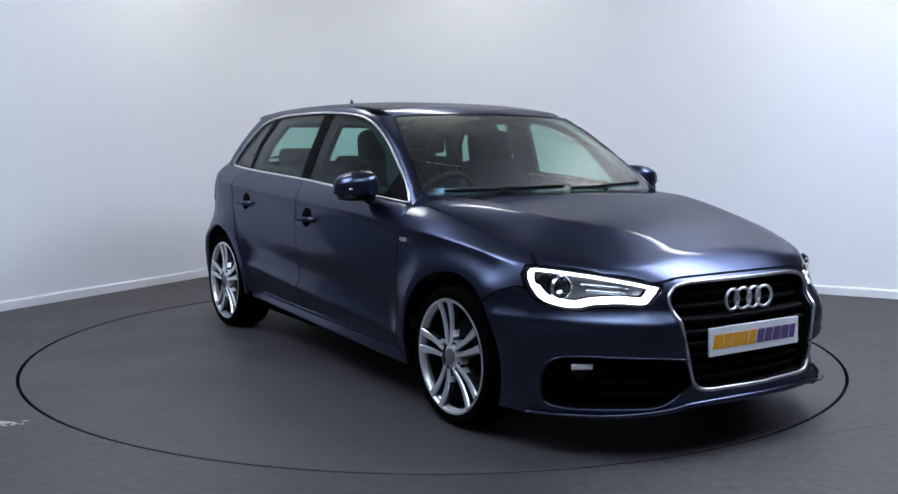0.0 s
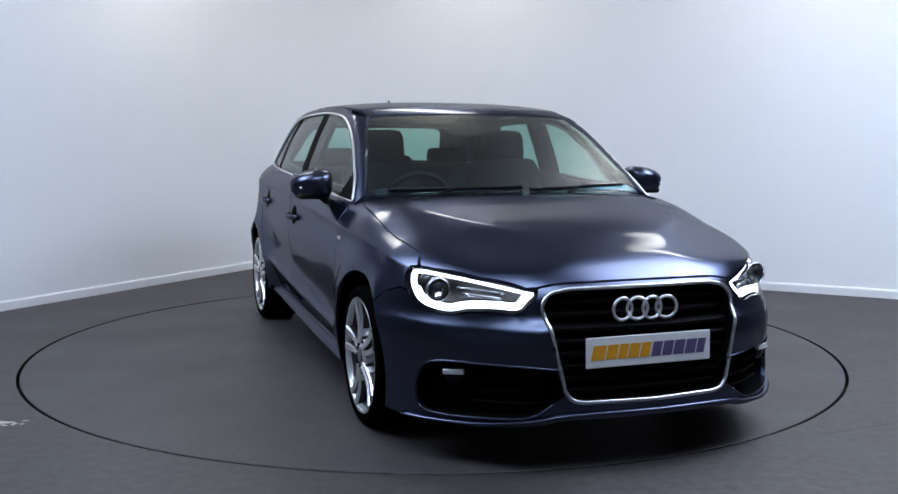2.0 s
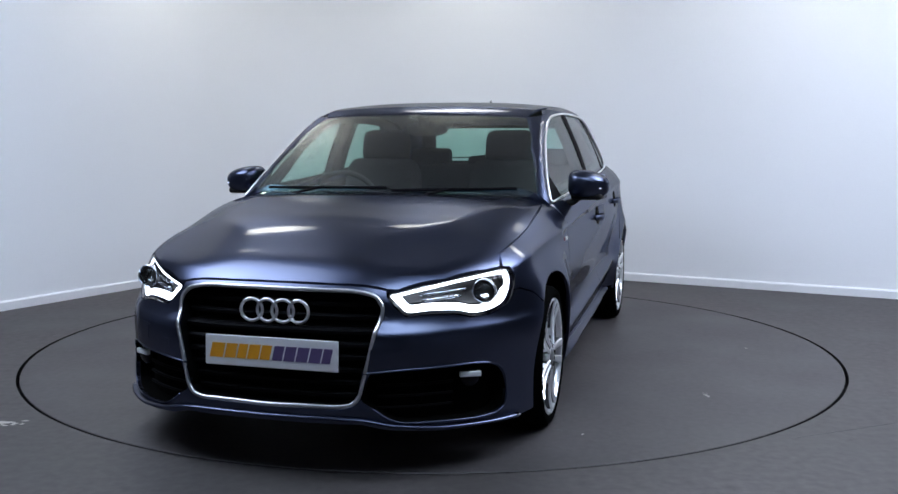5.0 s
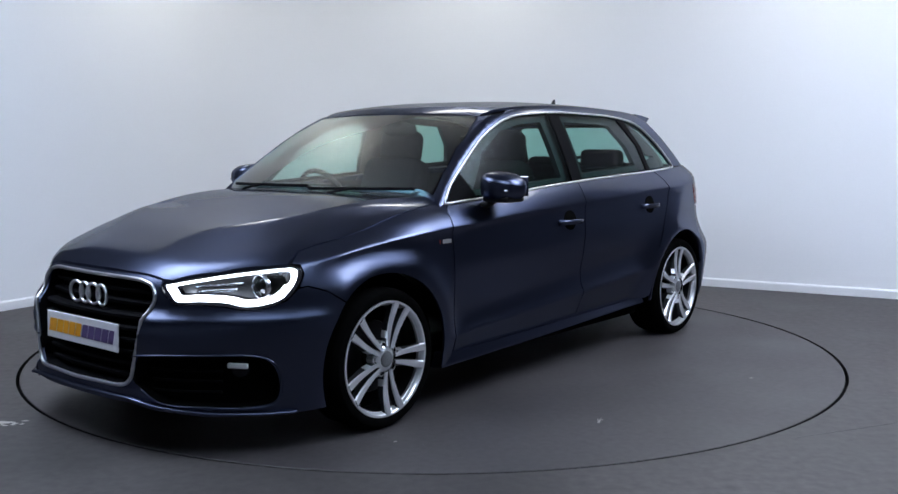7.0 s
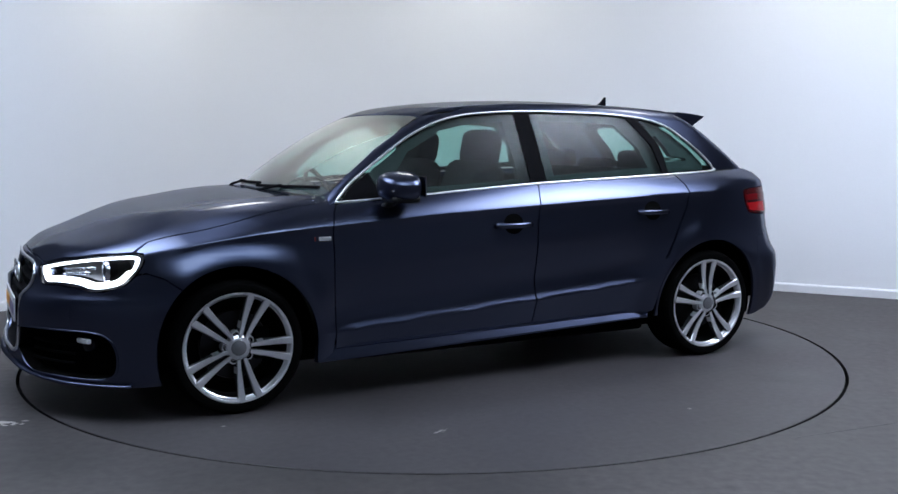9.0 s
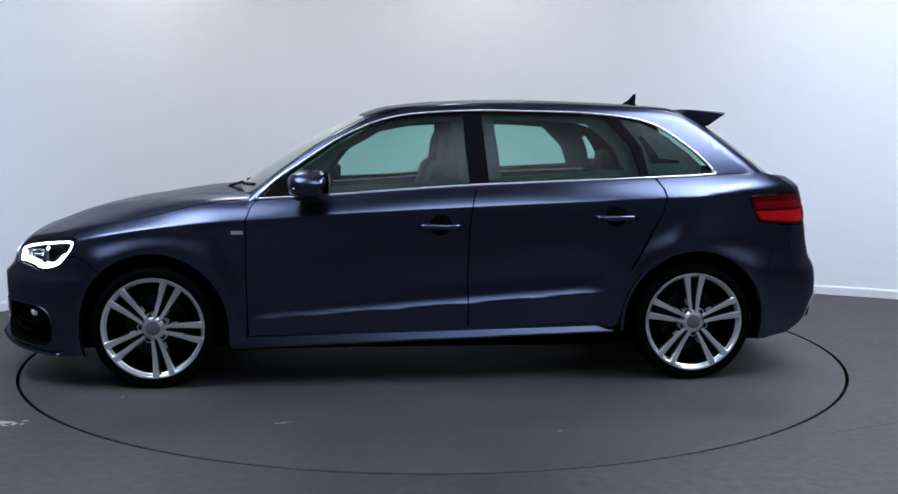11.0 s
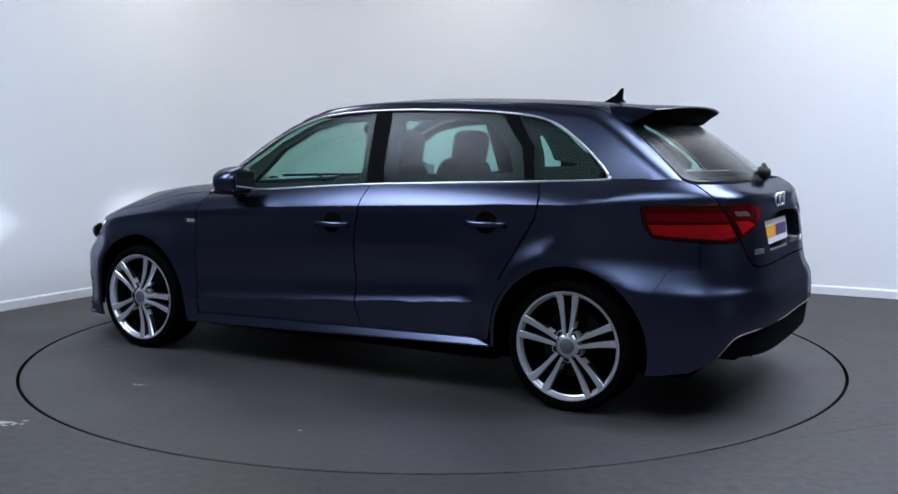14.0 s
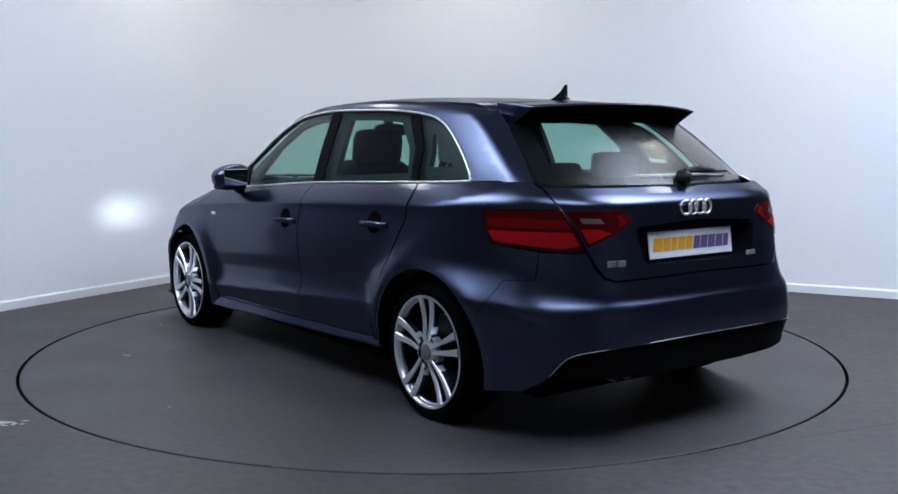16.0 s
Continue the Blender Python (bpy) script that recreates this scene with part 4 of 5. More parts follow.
# -- headlights
def inset(d, top=None):
    """The lamp outline moved inwards by d metres."""
    pts = np.array(rounded(LAMP, n=4))
    nxt, prv = np.roll(pts, -1, 0), np.roll(pts, 1, 0)
    t = nxt - prv
    n = np.stack([-t[:, 1], t[:, 0]], 1) / np.linalg.norm(t, axis=1)[:, None]
    area = np.sum(pts[:, 0] * nxt[:, 1] - nxt[:, 0] * pts[:, 1])
    if area < 0:
        n = -n
    if top is not None:
        d = np.where(pts[:, 1] > 0.612 + 0.06 * (pts[:, 0] - 0.44), top, d)[:, None]
    return [tuple(p) for p in pts + n * d]


def ribbon(chart, outer, inner_line, depth_out, depth_in, open_from=None):
    """A band between two outlines of equal length on a chart, at two depths."""
    bm = bmesh.new()
    a = [bm.verts.new(p) for p in on(chart, outer, -depth_out)]
    b = [bm.verts.new(p) for p in on(chart, inner_line, -depth_in)]
    n = len(a)
    for i in range(n):
        if open_from and not open_from(i):
            continue
        j = (i + 1) % n
        bm.faces.new((a[i], a[j], b[j], b[i]))
    bmesh.ops.recalc_face_normals(bm, faces=bm.faces)
    for f in bm.faces:
        f.smooth = True
    return bm


EYE_Z = -0.018          # the beam's small opening sits below the middle of the projector


def shield_mesh():
    """A closed dark can round the burner, with one small flat opening at its front."""
    bm = lathe([(0.045, 0.032), (0.042, 0.030), (0.042, -0.055), (0.030, -0.0595), (0.0005, -0.061)], 32, "x")
    rings = []
    for r, h, oz in ((0.042, 0.042, 0.0), (0.032, 0.027, EYE_Z * 0.5), (0.024, 0.012, EYE_Z), (0.016, 0.0078, EYE_Z)):
        rings.append([bm.verts.new((0.030, r * math.cos(2 * math.pi * k / 32), oz + h * math.sin(2 * math.pi * k / 32))) for k in range(32)])
    for p, q in zip(rings, rings[1:]):
        for k in range(32):
            bm.faces.new((p[k], p[(k + 1) % 32], q[(k + 1) % 32], q[k]))
    return bm


for sgn, _ in SIDES:
    fix = (lambda b: b) if sgn > 0 else flipped
    head = part("headlight", fix(skin(BODY, nose_pts(inset(0.003)), (), 0.05, depth=0.125, flange=0)), LAMP_GREY, car, "lit headlight with a bright daytime strip")
    part("lamp_rim", fix(ribbon(BODY, nose_pts(inset(-0.002)), nose_pts(inset(0.004)), 0.0, 0.125)), BLACK, head)
    strip = part("light_strip", fix(ribbon(BODY, nose_pts(inset(0.008)), nose_pts(inset(0.032, 0.020)), 0.012, 0.022)), STRIP, head, "glowing white daytime running strip")
    part("strip_well", fix(ribbon(BODY, nose_pts(inset(0.032, 0.020)), nose_pts(inset(0.036, 0.024)), 0.022, 0.050)), LAMP_SILVER, head)
    # projector: a black tube with the burner at its back and a clear lens in front
    base = nose_at(0.705, 0.636, -0.075)
    m = pose(base.x + 0.02, base.y * sgn, base.z)
    proj = part("projector", lathe([(0.046, 0.030), (0.046, 0.044), (0.043, 0.050), (0.040, 0.044), (0.039, 0.034)], 32, "x"), LAMP_SILVER, head, "round projector lamp", True, m)
    burner = lathe([(0.0005, -0.052), (0.0062, -0.052), (0.007, -0.056)], 16, "x")
    bmesh.ops.scale(burner, vec=(1, 2, 1), verts=burner.verts)
    bmesh.ops.translate(burner, vec=(0, 0, EYE_Z), verts=burner.verts)
    part("burner", burner, BEAM, proj, "glowing burner")
    part("burner_shield", shield_mesh(), SHELL, proj)
    lens = part("projector_glass", lathe([(0.0005, 0.056), (0.015, 0.054), (0.028, 0.047), (0.038, 0.036)], 28, "x"), PROJECTOR, proj, "clear projector lens", True)
    lens.visible_shadow = False
    # inner bright bars
    for z, y0, y1 in ((0.632, 0.50, 0.64), (0.612, 0.51, 0.63)):
        part("reflector_bar", fix(tube([nose_at(y, z + 0.09 * (y - 0.5), -0.05) for y in np.linspace(y0, y1, 6)], 0.007, 6)), LAMP_SILVER, head, smooth=True)
    cover = part("lamp_cover", fix(skin(BODY, nose_pts(inset(0.0)), (), 0.05, depth=0.002, flange=0)), CLEAR, head, "clear lamp cover")
    cover.visible_shadow = False

# -- tail lamps: outer on the quarter, inner on the tailgate
T_OUT = tail_pts([(0.652, 0.919), (0.628, 0.86), (0.600, 0.768), (0.66, 0.762), (0.785, 0.779)]) + side_pts([(-1.690, 0.786), (-1.655, 0.84), (-1.641, 0.90), (-1.658, 0.910)]) + tail_pts([(0.79, 0.915)])
T_IN = tail_pts([(0.640, 0.917), (0.616, 0.86), (0.590, 0.784), (0.585, 0.780), (0.477, 0.828), (0.392, 0.870), (0.387, 0.886), (0.435, 0.917), (0.55, 0.919)])
for sgn, _ in SIDES:
    fix = (lambda b: b) if sgn > 0 else flipped
    lamp = part("tail_lamp", fix(skin(BODY, T_OUT, (), 0.035, depth=-0.003, flange=0.03)), RED_LENS, car, "dark red tail lamp")
    inner_lamp = part("tailgate_lamp", fix(skin(BODY, T_IN, (), 0.035, depth=-0.003, flange=0.03)), RED_LENS, tailgate, "dark red tail lamp on the tailgate")
    part("lamp_segment", fix(skin(BODY, tail_pts([(0.614, 0.786), (0.66, 0.774), (0.785, 0.790)]) + side_pts([(-1.702, 0.796), (-1.672, 0.836)]) + tail_pts([(0.785, 0.836), (0.630, 0.838)]), (), 0.03, depth=-0.005, flange=0.003)), RED_BRIGHT, lamp)
    part("lamp_segment", fix(skin(BODY, tail_pts([(0.635, 0.850), (0.785, 0.850)]) + side_pts([(-1.672, 0.850), (-1.660, 0.882)]) + tail_pts([(0.785, 0.886), (0.645, 0.886)]), (), 0.03, depth=-0.005, flange=0.003)), RED_MID, lamp)
    part("lamp_segment", fix(skin(BODY, tail_pts([(0.583, 0.795), (0.49, 0.833), (0.54, 0.850), (0.604, 0.850)]), (), 0.03, depth=-0.005, flange=0.003)), RED_BRIGHT, inner_lamp)
    part("lamp_segment", fix(skin(BODY, tail_pts([(0.47, 0.844), (0.408, 0.874), (0.436, 0.900), (0.462, 0.900), (0.448, 0.875)]), (), 0.03, depth=-0.005, flange=0.003)), RED_MID, inner_lamp)
    part("reversing_lamp", fix(skin(BODY, tail_pts([(0.597, 0.872), (0.515, 0.870), (0.530, 0.890), (0.602, 0.892)]), (), 0.03, depth=-0.005, flange=0.003)), SMOKE_LENS, inner_lamp, "clear reversing lamp")

# -- tailgate: plate recess, badges, wiper, spoiler
recess = part("plate_recess", skin(BODY, tail_pts(plate_hole), (), 0.06, depth=0.062, flange=0), BLACK, tailgate, "black plate recess")
bm = bmesh.new()
fr = [bm.verts.new(p) for p in on(BODY, tail_pts(plate_hole))]
bk = [bm.verts.new(p) for p in on(BODY, tail_pts(plate_hole), -0.062)]
for i in range(len(fr)):
    bm.faces.new((fr[i], fr[(i + 1) % len(fr)], bk[(i + 1) % len(fr)], bk[i]))
part("recess_wall", bm, BLACK, recess)
plate("rear_plate", (-2.000, 0, 0.768), -8, -1)
ring_badge(tailgate, (-2.024, 0.0, 0.917), 0.029, 0.044, 0.0055, -1)


def tail_at(y, z, out=0.0):
    return Vector((float(tail_x(z)) + float(tail_bend(abs(y), z)) - out, y, z))


def bar_badge(parent, y0, widths, z, h, mat=CHROME):
    """A small metal model badge as plain raised bars."""
    p = tail_at(y0, z, 0.006)
    top = empty("model_badge", pose(p.x, p.y, p.z, 0, 0, -15 if y0 > 0 else 4), parent)
    tagged(top, "small chrome badge")
    y = 0.0
    for w in widths:
        part("badge_bar", box(-0.002, 0.002, y - w, y, -h / 2, h / 2, 0.001), mat, top)
        y -= w + 0.006


bar_badge(tailgate, 0.525, (0.040, 0.036), 0.716, 0.024, SATIN)
bar_badge(tailgate, -0.290, (0.022, 0.022, 0.008), 0.712, 0.020)

def edge_z(y):
    """Height of the spoiler's rear edge."""
    return 1.351 - 0.085 * y * y


bm = bmesh.new()
rows = []
for k in range(11):
    y = -0.505 + 1.01 * k / 10
    a = abs(y)
    x0 = float(np.interp(a, [0, 0.3, 0.5, 0.55], [-1.43, -1.42, -1.385, -1.365]))
    x1 = float(np.interp(a, [0, 0.25, 0.42, 0.52], [-1.655, -1.645, -1.615, -1.570]))
    zt = float(roof_top(x0, y)) + 0.004
    z1 = edge_z(y)
    drop = zt - z1
    rows.append([bm.verts.new(p) for p in ((x0, y, zt), ((x0 * 2 + x1) / 3, y, zt - drop * 0.25), ((x0 + x1 * 2) / 3, y, zt - drop * 0.6), (x1 + 0.008, y, z1 + 0.001), (x1, y, z1 - 0.004), (x1 + 0.008, y, z1 - 0.009), (x0 - 0.07, y, zt - 0.055), (x0, y, zt - 0.03))])
for p, q in zip(rows, rows[1:]):
    for i in range(8):
        bm.faces.new((p[i], p[(i + 1) % 8], q[(i + 1) % 8], q[i]))
bm.faces.new(rows[0]), bm.faces.new(rows[-1][::-1])
bmesh.ops.recalc_face_normals(bm, faces=bm.faces)
spoiler = part("roof_spoiler", bm, PAINT, tailgate, "body-coloured roof spoiler", 40)
def fin_mesh():
    """The painted cheek at the spoiler's end, deep at the roof and thin at the tip."""
    bm = bmesh.new()
    line = [(-1.36, 1.350), (-1.47, 1.342), (-1.568, 1.330), (-1.570, 1.322), (-1.455, 1.258), (-1.38, 1.290)]
    out = [bm.verts.new((x, 0.510 + 0.10 * (x + 1.57), z)) for x, z in line]
    inn = [bm.verts.new((x, 0.478 + 0.10 * (x + 1.57), z)) for x, z in line]
    bm.faces.new(out), bm.faces.new(inn[::-1])
    for i in range(6):
        bm.faces.new((out[i], inn[i], inn[(i + 1) % 6], out[(i + 1) % 6]))
    bmesh.ops.recalc_face_normals(bm, faces=bm.faces)
    bmesh.ops.bevel(bm, geom=bm.edges[:], offset=0.004, segments=2, affect="EDGES", profile=0.5)
    return bm


paired("spoiler_cheek", fin_mesh, PAINT, spoiler, "", 40)
bm = bmesh.new()
rows = []
for k in range(11):
    y = -0.478 + 0.956 * k / 10
    a = abs(y)
    x1 = float(np.interp(a, [0, 0.25, 0.42, 0.52], [-1.651, -1.641, -1.611, -1.566]))
    z1 = edge_z(y) - 0.010
    low = 1.268 - 0.02 * a * a
    hx = float(hatch_x(low)) + 0.45 * a * a
    rows.append([bm.verts.new(p) for p in ((x1 + 0.002, y, z1), (x1 + 0.030, y, z1 - 0.016), (hx - 0.016, y, low + 0.004), (hx + 0.02, y, low), (x1 + 0.12, y, z1 + 0.005))])
for p, q in zip(rows, rows[1:]):
    for i in range(5):
        bm.faces.new((p[i], p[(i + 1) % 5], q[(i + 1) % 5], q[i]))
bm.faces.new(rows[0]), bm.faces.new(rows[-1][::-1])
bmesh.ops.recalc_face_normals(bm, faces=bm.faces)
part("spoiler_underside", bm, SHELL, spoiler, "black spoiler underside")


def hatch_at(y, z, out=0.0):
    return Vector((float(hatch_x(z)) + 0.45 * y * y - out, y, z + out * 0.5))


wiper = part("rear_wiper", lathe([(0.0005, 0.045), (0.020, 0.042), (0.030, 0.025), (0.032, -0.01)], 20, "x"), PLASTIC, tailgate, "black rear wiper", True)
wiper.matrix_basis = pose(-1.925, -0.02, 1.035, 0, 0, 180)
wp = wiper.matrix_basis.inverted()
part("wiper_arm", tube([wp @ hatch_at(-0.02, 1.045, 0.04), wp @ hatch_at(-0.12, 1.058, 0.035), wp @ hatch_at(-0.28, 1.050, 0.02)], 0.012, 6, flat=0.008), PLASTIC, wiper)
part("wiper_blade", tube([wp @ hatch_at(y, 1.052 - 0.02 * (abs(y) - 0.1), 0.012) for y in np.linspace(-0.08, -0.44, 7)], 0.006, 6), PLASTIC, wiper)

# -- rear diffuser and exhaust
dif_sz = rounded(tail_pts(both(diffuser_half)), n=2)
diffuser = part("rear_diffuser", skin(BODY, dif_sz, (), 0.05, depth=0.012, flange=0.05), MATTE, rear_bumper, "black rear diffuser")
trim_line = rounded([tuple(p) for p in on(BODY, tail_pts([(0.738, 0.290), (0.700, 0.354), (0.657, 0.379), (0.58, 0.391), (0.30, 0.403), (0.0, 0.405), (-0.30, 0.403), (-0.58, 0.391), (-0.657, 0.379), (-0.700, 0.354), (-0.738, 0.290)]), 0.002)], closed=False, n=5)
part("diffuser_trim", tube(trim_line, 0.0026, 6), LAMP_GREY, diffuser, "thin bright diffuser trim", True)
for y in (0.47, 0.395):
    part("exhaust_pipe", lathe([(0.030, 0.06), (0.032, 0.0), (0.029, 0.0), (0.027, 0.05)], 24, "x"), LAMP_GREY, car, "round exhaust pipe", True, pose(-2.03, y, 0.280))

# -- mirrors
def mirror_mesh():
    bm = bmesh.new()
    bmesh.ops.create_uvsphere(bm, u_segments=24, v_segments=14, radius=1)
    for v in bm.verts:
        x, y, z = v.co
        x = math.copysign(abs(x)**0.75, x)
        y = math.copysign(abs(y)**0.62, y)
        z = math.copysign(abs(z)**0.62, z)
        top = 1 - 0.20 * max(0, y) * (z > 0)
        v.co = (0.545 + (0.126 if x > 0 else 0.072) * x * (1 - 0.25 * max(0, y)), 0.914 + 0.099 * y, 0.977 + 0.067 * z * top - (0.012 * y if z > 0 else 0.016 * -y * 0.3))
    return bm


mirrors = paired("door_mirror", mirror_mesh, PAINT, None, "body-coloured door mirror", True)
paired("mirror_base", lambda: box(0.495, 0.635, 0.835, 0.985, 0.905, 0.938, 0.016, seg=3), PLASTIC, mirrors, "", True)
paired("mirror_arm", lambda: tube([(0.60, 0.79, 0.880), (0.585, 0.84, 0.892), (0.56, 0.875, 0.922)], 0.034, 10, flat=0.016), PLASTIC, mirrors, "", True)
paired("mirror_glass", lambda: box(0.470, 0.476, 0.845, 0.985, 0.930, 1.022, 0.002), MIRROR, mirrors, "mirror glass")
paired("mirror_corner", lambda: skin(CAB, side_pts([(0.805, 0.909), (0.735, 0.985), (0.655, 1.035), (0.60, 0.920)], CAB), (), 0.05, depth=0.003), MATTE, front_doors)
paired("mirror_indicator", lambda: box(0.628, 0.642, 0.875, 0.985, 0.958, 0.964, 0.002), LAMP_SILVER, mirrors)

# -- handles, with black patches painting the shade of their shell-shaped wells
def handle_shade(x, z):
    def make():
        bm = skin(BODY, side_pts([(x + 0.055 * math.cos(t), z + 0.004 + 0.050 * math.sin(t)) for t in np.linspace(0, 2 * math.pi, 21)[:-1]]), (), 0.03, depth=-0.003, flange=0.003)
        return bm
    return make


def handle_bar(x, z):
    def make():
        pts = []
        for k in range(9):
            u = x + 0.104 - 0.208 * k / 8
            y = float(flank(np.array(u), np.array(z))) + 0.004 + 0.030 * math.sin(math.pi * k / 8)**0.5
            pts.append((u, y, z + 0.002))
        return tube(pts, 0.009, 8, flat=0.014, up=(0, 0, 1))
    return make


for doors, x, z in ((front_doors, -0.055, 0.772), (rear_doors, -0.915, 0.810)):
    paired("handle_shade", handle_shade(x, z + 0.005), SHELL, doors, "black patch for the shade in the handle recess")
    paired("door_handle", handle_bar(x, z), PAINT, doors, "body-coloured pull handle", True)

# -- fender badge
for x, w, mat in ((0.966, 0.006, RED_BADGE), (0.945, 0.058, CHROME)):
    paired("fender_badge", lambda: box(x - w, x, float(flank(np.array(x), np.array(0.748))) - 0.004, float(flank(np.array(x), np.array(0.748))) + 0.003, 0.739, 0.757, 0.001), mat, fenders, "small metal fender badge")

# -- fuel flap line, roof antenna, front wipers and cowl
bm = bmesh.new()
tops = [(-1.12, 0.0), (-1.16, 0.018), (-1.195, 0.040), (-1.222, 0.072), (-1.236, 0.072), (-1.232, 0.020), (-1.25, 0.0)]
L = [bm.verts.new((x, 0.010 * (1 - z / 0.09), 1.378 + z)) for x, z in tops]
Rr = [bm.verts.new((x, -0.010 * (1 - z / 0.09), 1.378 + z)) for x, z in tops]
bm.faces.new(L), bm.faces.new(Rr[::-1])
for i in range(len(L)):
    j = (i + 1) % len(L)
    bm.faces.new((L[i], Rr[i], Rr[j], L[j]))
bmesh.ops.recalc_face_normals(bm, faces=bm.faces)
part("roof_antenna", bm, BLACK, car, "black shark-fin antenna")

cowl = part("cowl", box(0.74, 0.90, -0.66, 0.66, 0.86, 0.915, 0.01), PLASTIC, car, "black cowl panel")
for y0, y1 in ((-0.62, 0.02), (0.05, 0.62)):
    blade = [Vector((float(screen_x(0.955 + 0.02 * k / 6)) - 0.27 * (y0 + (y1 - y0) * k / 6)**2 + 0.016, y0 + (y1 - y0) * k / 6, 0.955 + 0.012 * k / 6)) for k in range(7)]
    w = part("front_wiper", tube(blade, 0.008, 6, flat=0.008), MATTE, car, "black front wiper")
    part("wiper_arm", tube([blade[1] + Vector((0.10, 0.05, -0.045)), blade[2] + Vector((0.06, 0, -0.015)), blade[3] + Vector((0.006, 0, 0.006))], 0.010, 6, flat=0.007), MATTE, w)

# -- bumper creases and flush covers
paired("washer_cover", lambda: skin(BODY, nose_pts([(0.567, 0.428), (0.565, 0.488), (0.652, 0.488), (0.652, 0.430)]), (), 0.04, depth=-0.0015, flange=0.003), PAINT, front_bumper, "flush washer cover")
part("tow_cover", flipped(skin(BODY, nose_pts([(0.432, 0.418), (0.428, 0.452), (0.474, 0.452), (0.476, 0.418)]), (), 0.04, depth=-0.0015, flange=0.003)), PAINT, front_bumper, "flush tow eye cover")

# -- underbody and wheel arches
part("underbody", box(-1.80, 1.75, -0.66, 0.66, 0.155, 0.24, 0.02), SHELL, car, "dark underbody")
# Added wide panel that keeps light off the floor below the car.
part("belly_light_block", box(-0.93, 0.93, -0.80, 0.80, 0.168, 0.235, 0.02), SHELL, car, "dark panel added under the car to block light")
part("engine_bay", box(0.95, 2.02, -0.52, 0.52, 0.24, 0.56, 0.02), SHELL, car)
part("rear_floor", box(-1.98, -0.95, -0.56, 0.56, 0.24, 0.70, 0.02), SHELL, car)


def liner(ax):
    def make():
        bm = bmesh.new()
        a = [bm.verts.new((ax + 0.368 * math.cos(radians(t)), 0.800, HUB_Z + 0.368 * math.sin(radians(t)))) for t in range(-14, 195, 8)]
        b = [bm.verts.new((v.co.x, 0.52, v.co.z)) for v in a]
        for i in range(len(a) - 1):
            bm.faces.new((a[i], a[i + 1], b[i + 1], b[i]))
        bm.faces.new(b)
        return bm
    return make


for ax in (AXLE, -AXLE):
    paired("wheel_arch_liner", liner(ax), SHELL, car)

# -- wheels
RIM_R, TYRE_R = 0.243, 0.294


def spoke(side):
    """One thin spoke of a pair, along +x in the wheel's face (x, z); y outwards."""
    bm = bmesh.new()
    rows = []
    for k in range(7):
        u = k / 6
        r = 0.050 + u * (RIM_R - 0.012 - 0.050)
        off = side * (0.0135 + 0.0255 * u)
        hw = 0.0085 + 0.0095 * u
        y = 0.006 - 0.018 * math.sin(math.pi * u) * 0.6 + 0.002 * u
        wide = 0.007 * math.sin(math.pi * min(1.0, 0.25 + u))**2
        lo, hi = (off - hw - (wide if side < 0 else 0.001), off + hw + (wide if side > 0 else 0.001))
        rows.append([bm.verts.new(p) for p in ((r, y - 0.032, lo), (r, y - 0.007, off - hw), (r, y, off - hw * 0.72), (r, y, off + hw * 0.72), (r, y - 0.007, off + hw), (r, y - 0.032, hi))])
    for p, q in zip(rows, rows[1:]):
        for i in range(6):
            bm.faces.new((p[i], p[(i + 1) % 6], q[(i + 1) % 6], q[i]))
    bm.faces.new(rows[0]), bm.faces.new(rows[-1][::-1])
    bmesh.ops.recalc_face_normals(bm, faces=bm.faces)
    return bm


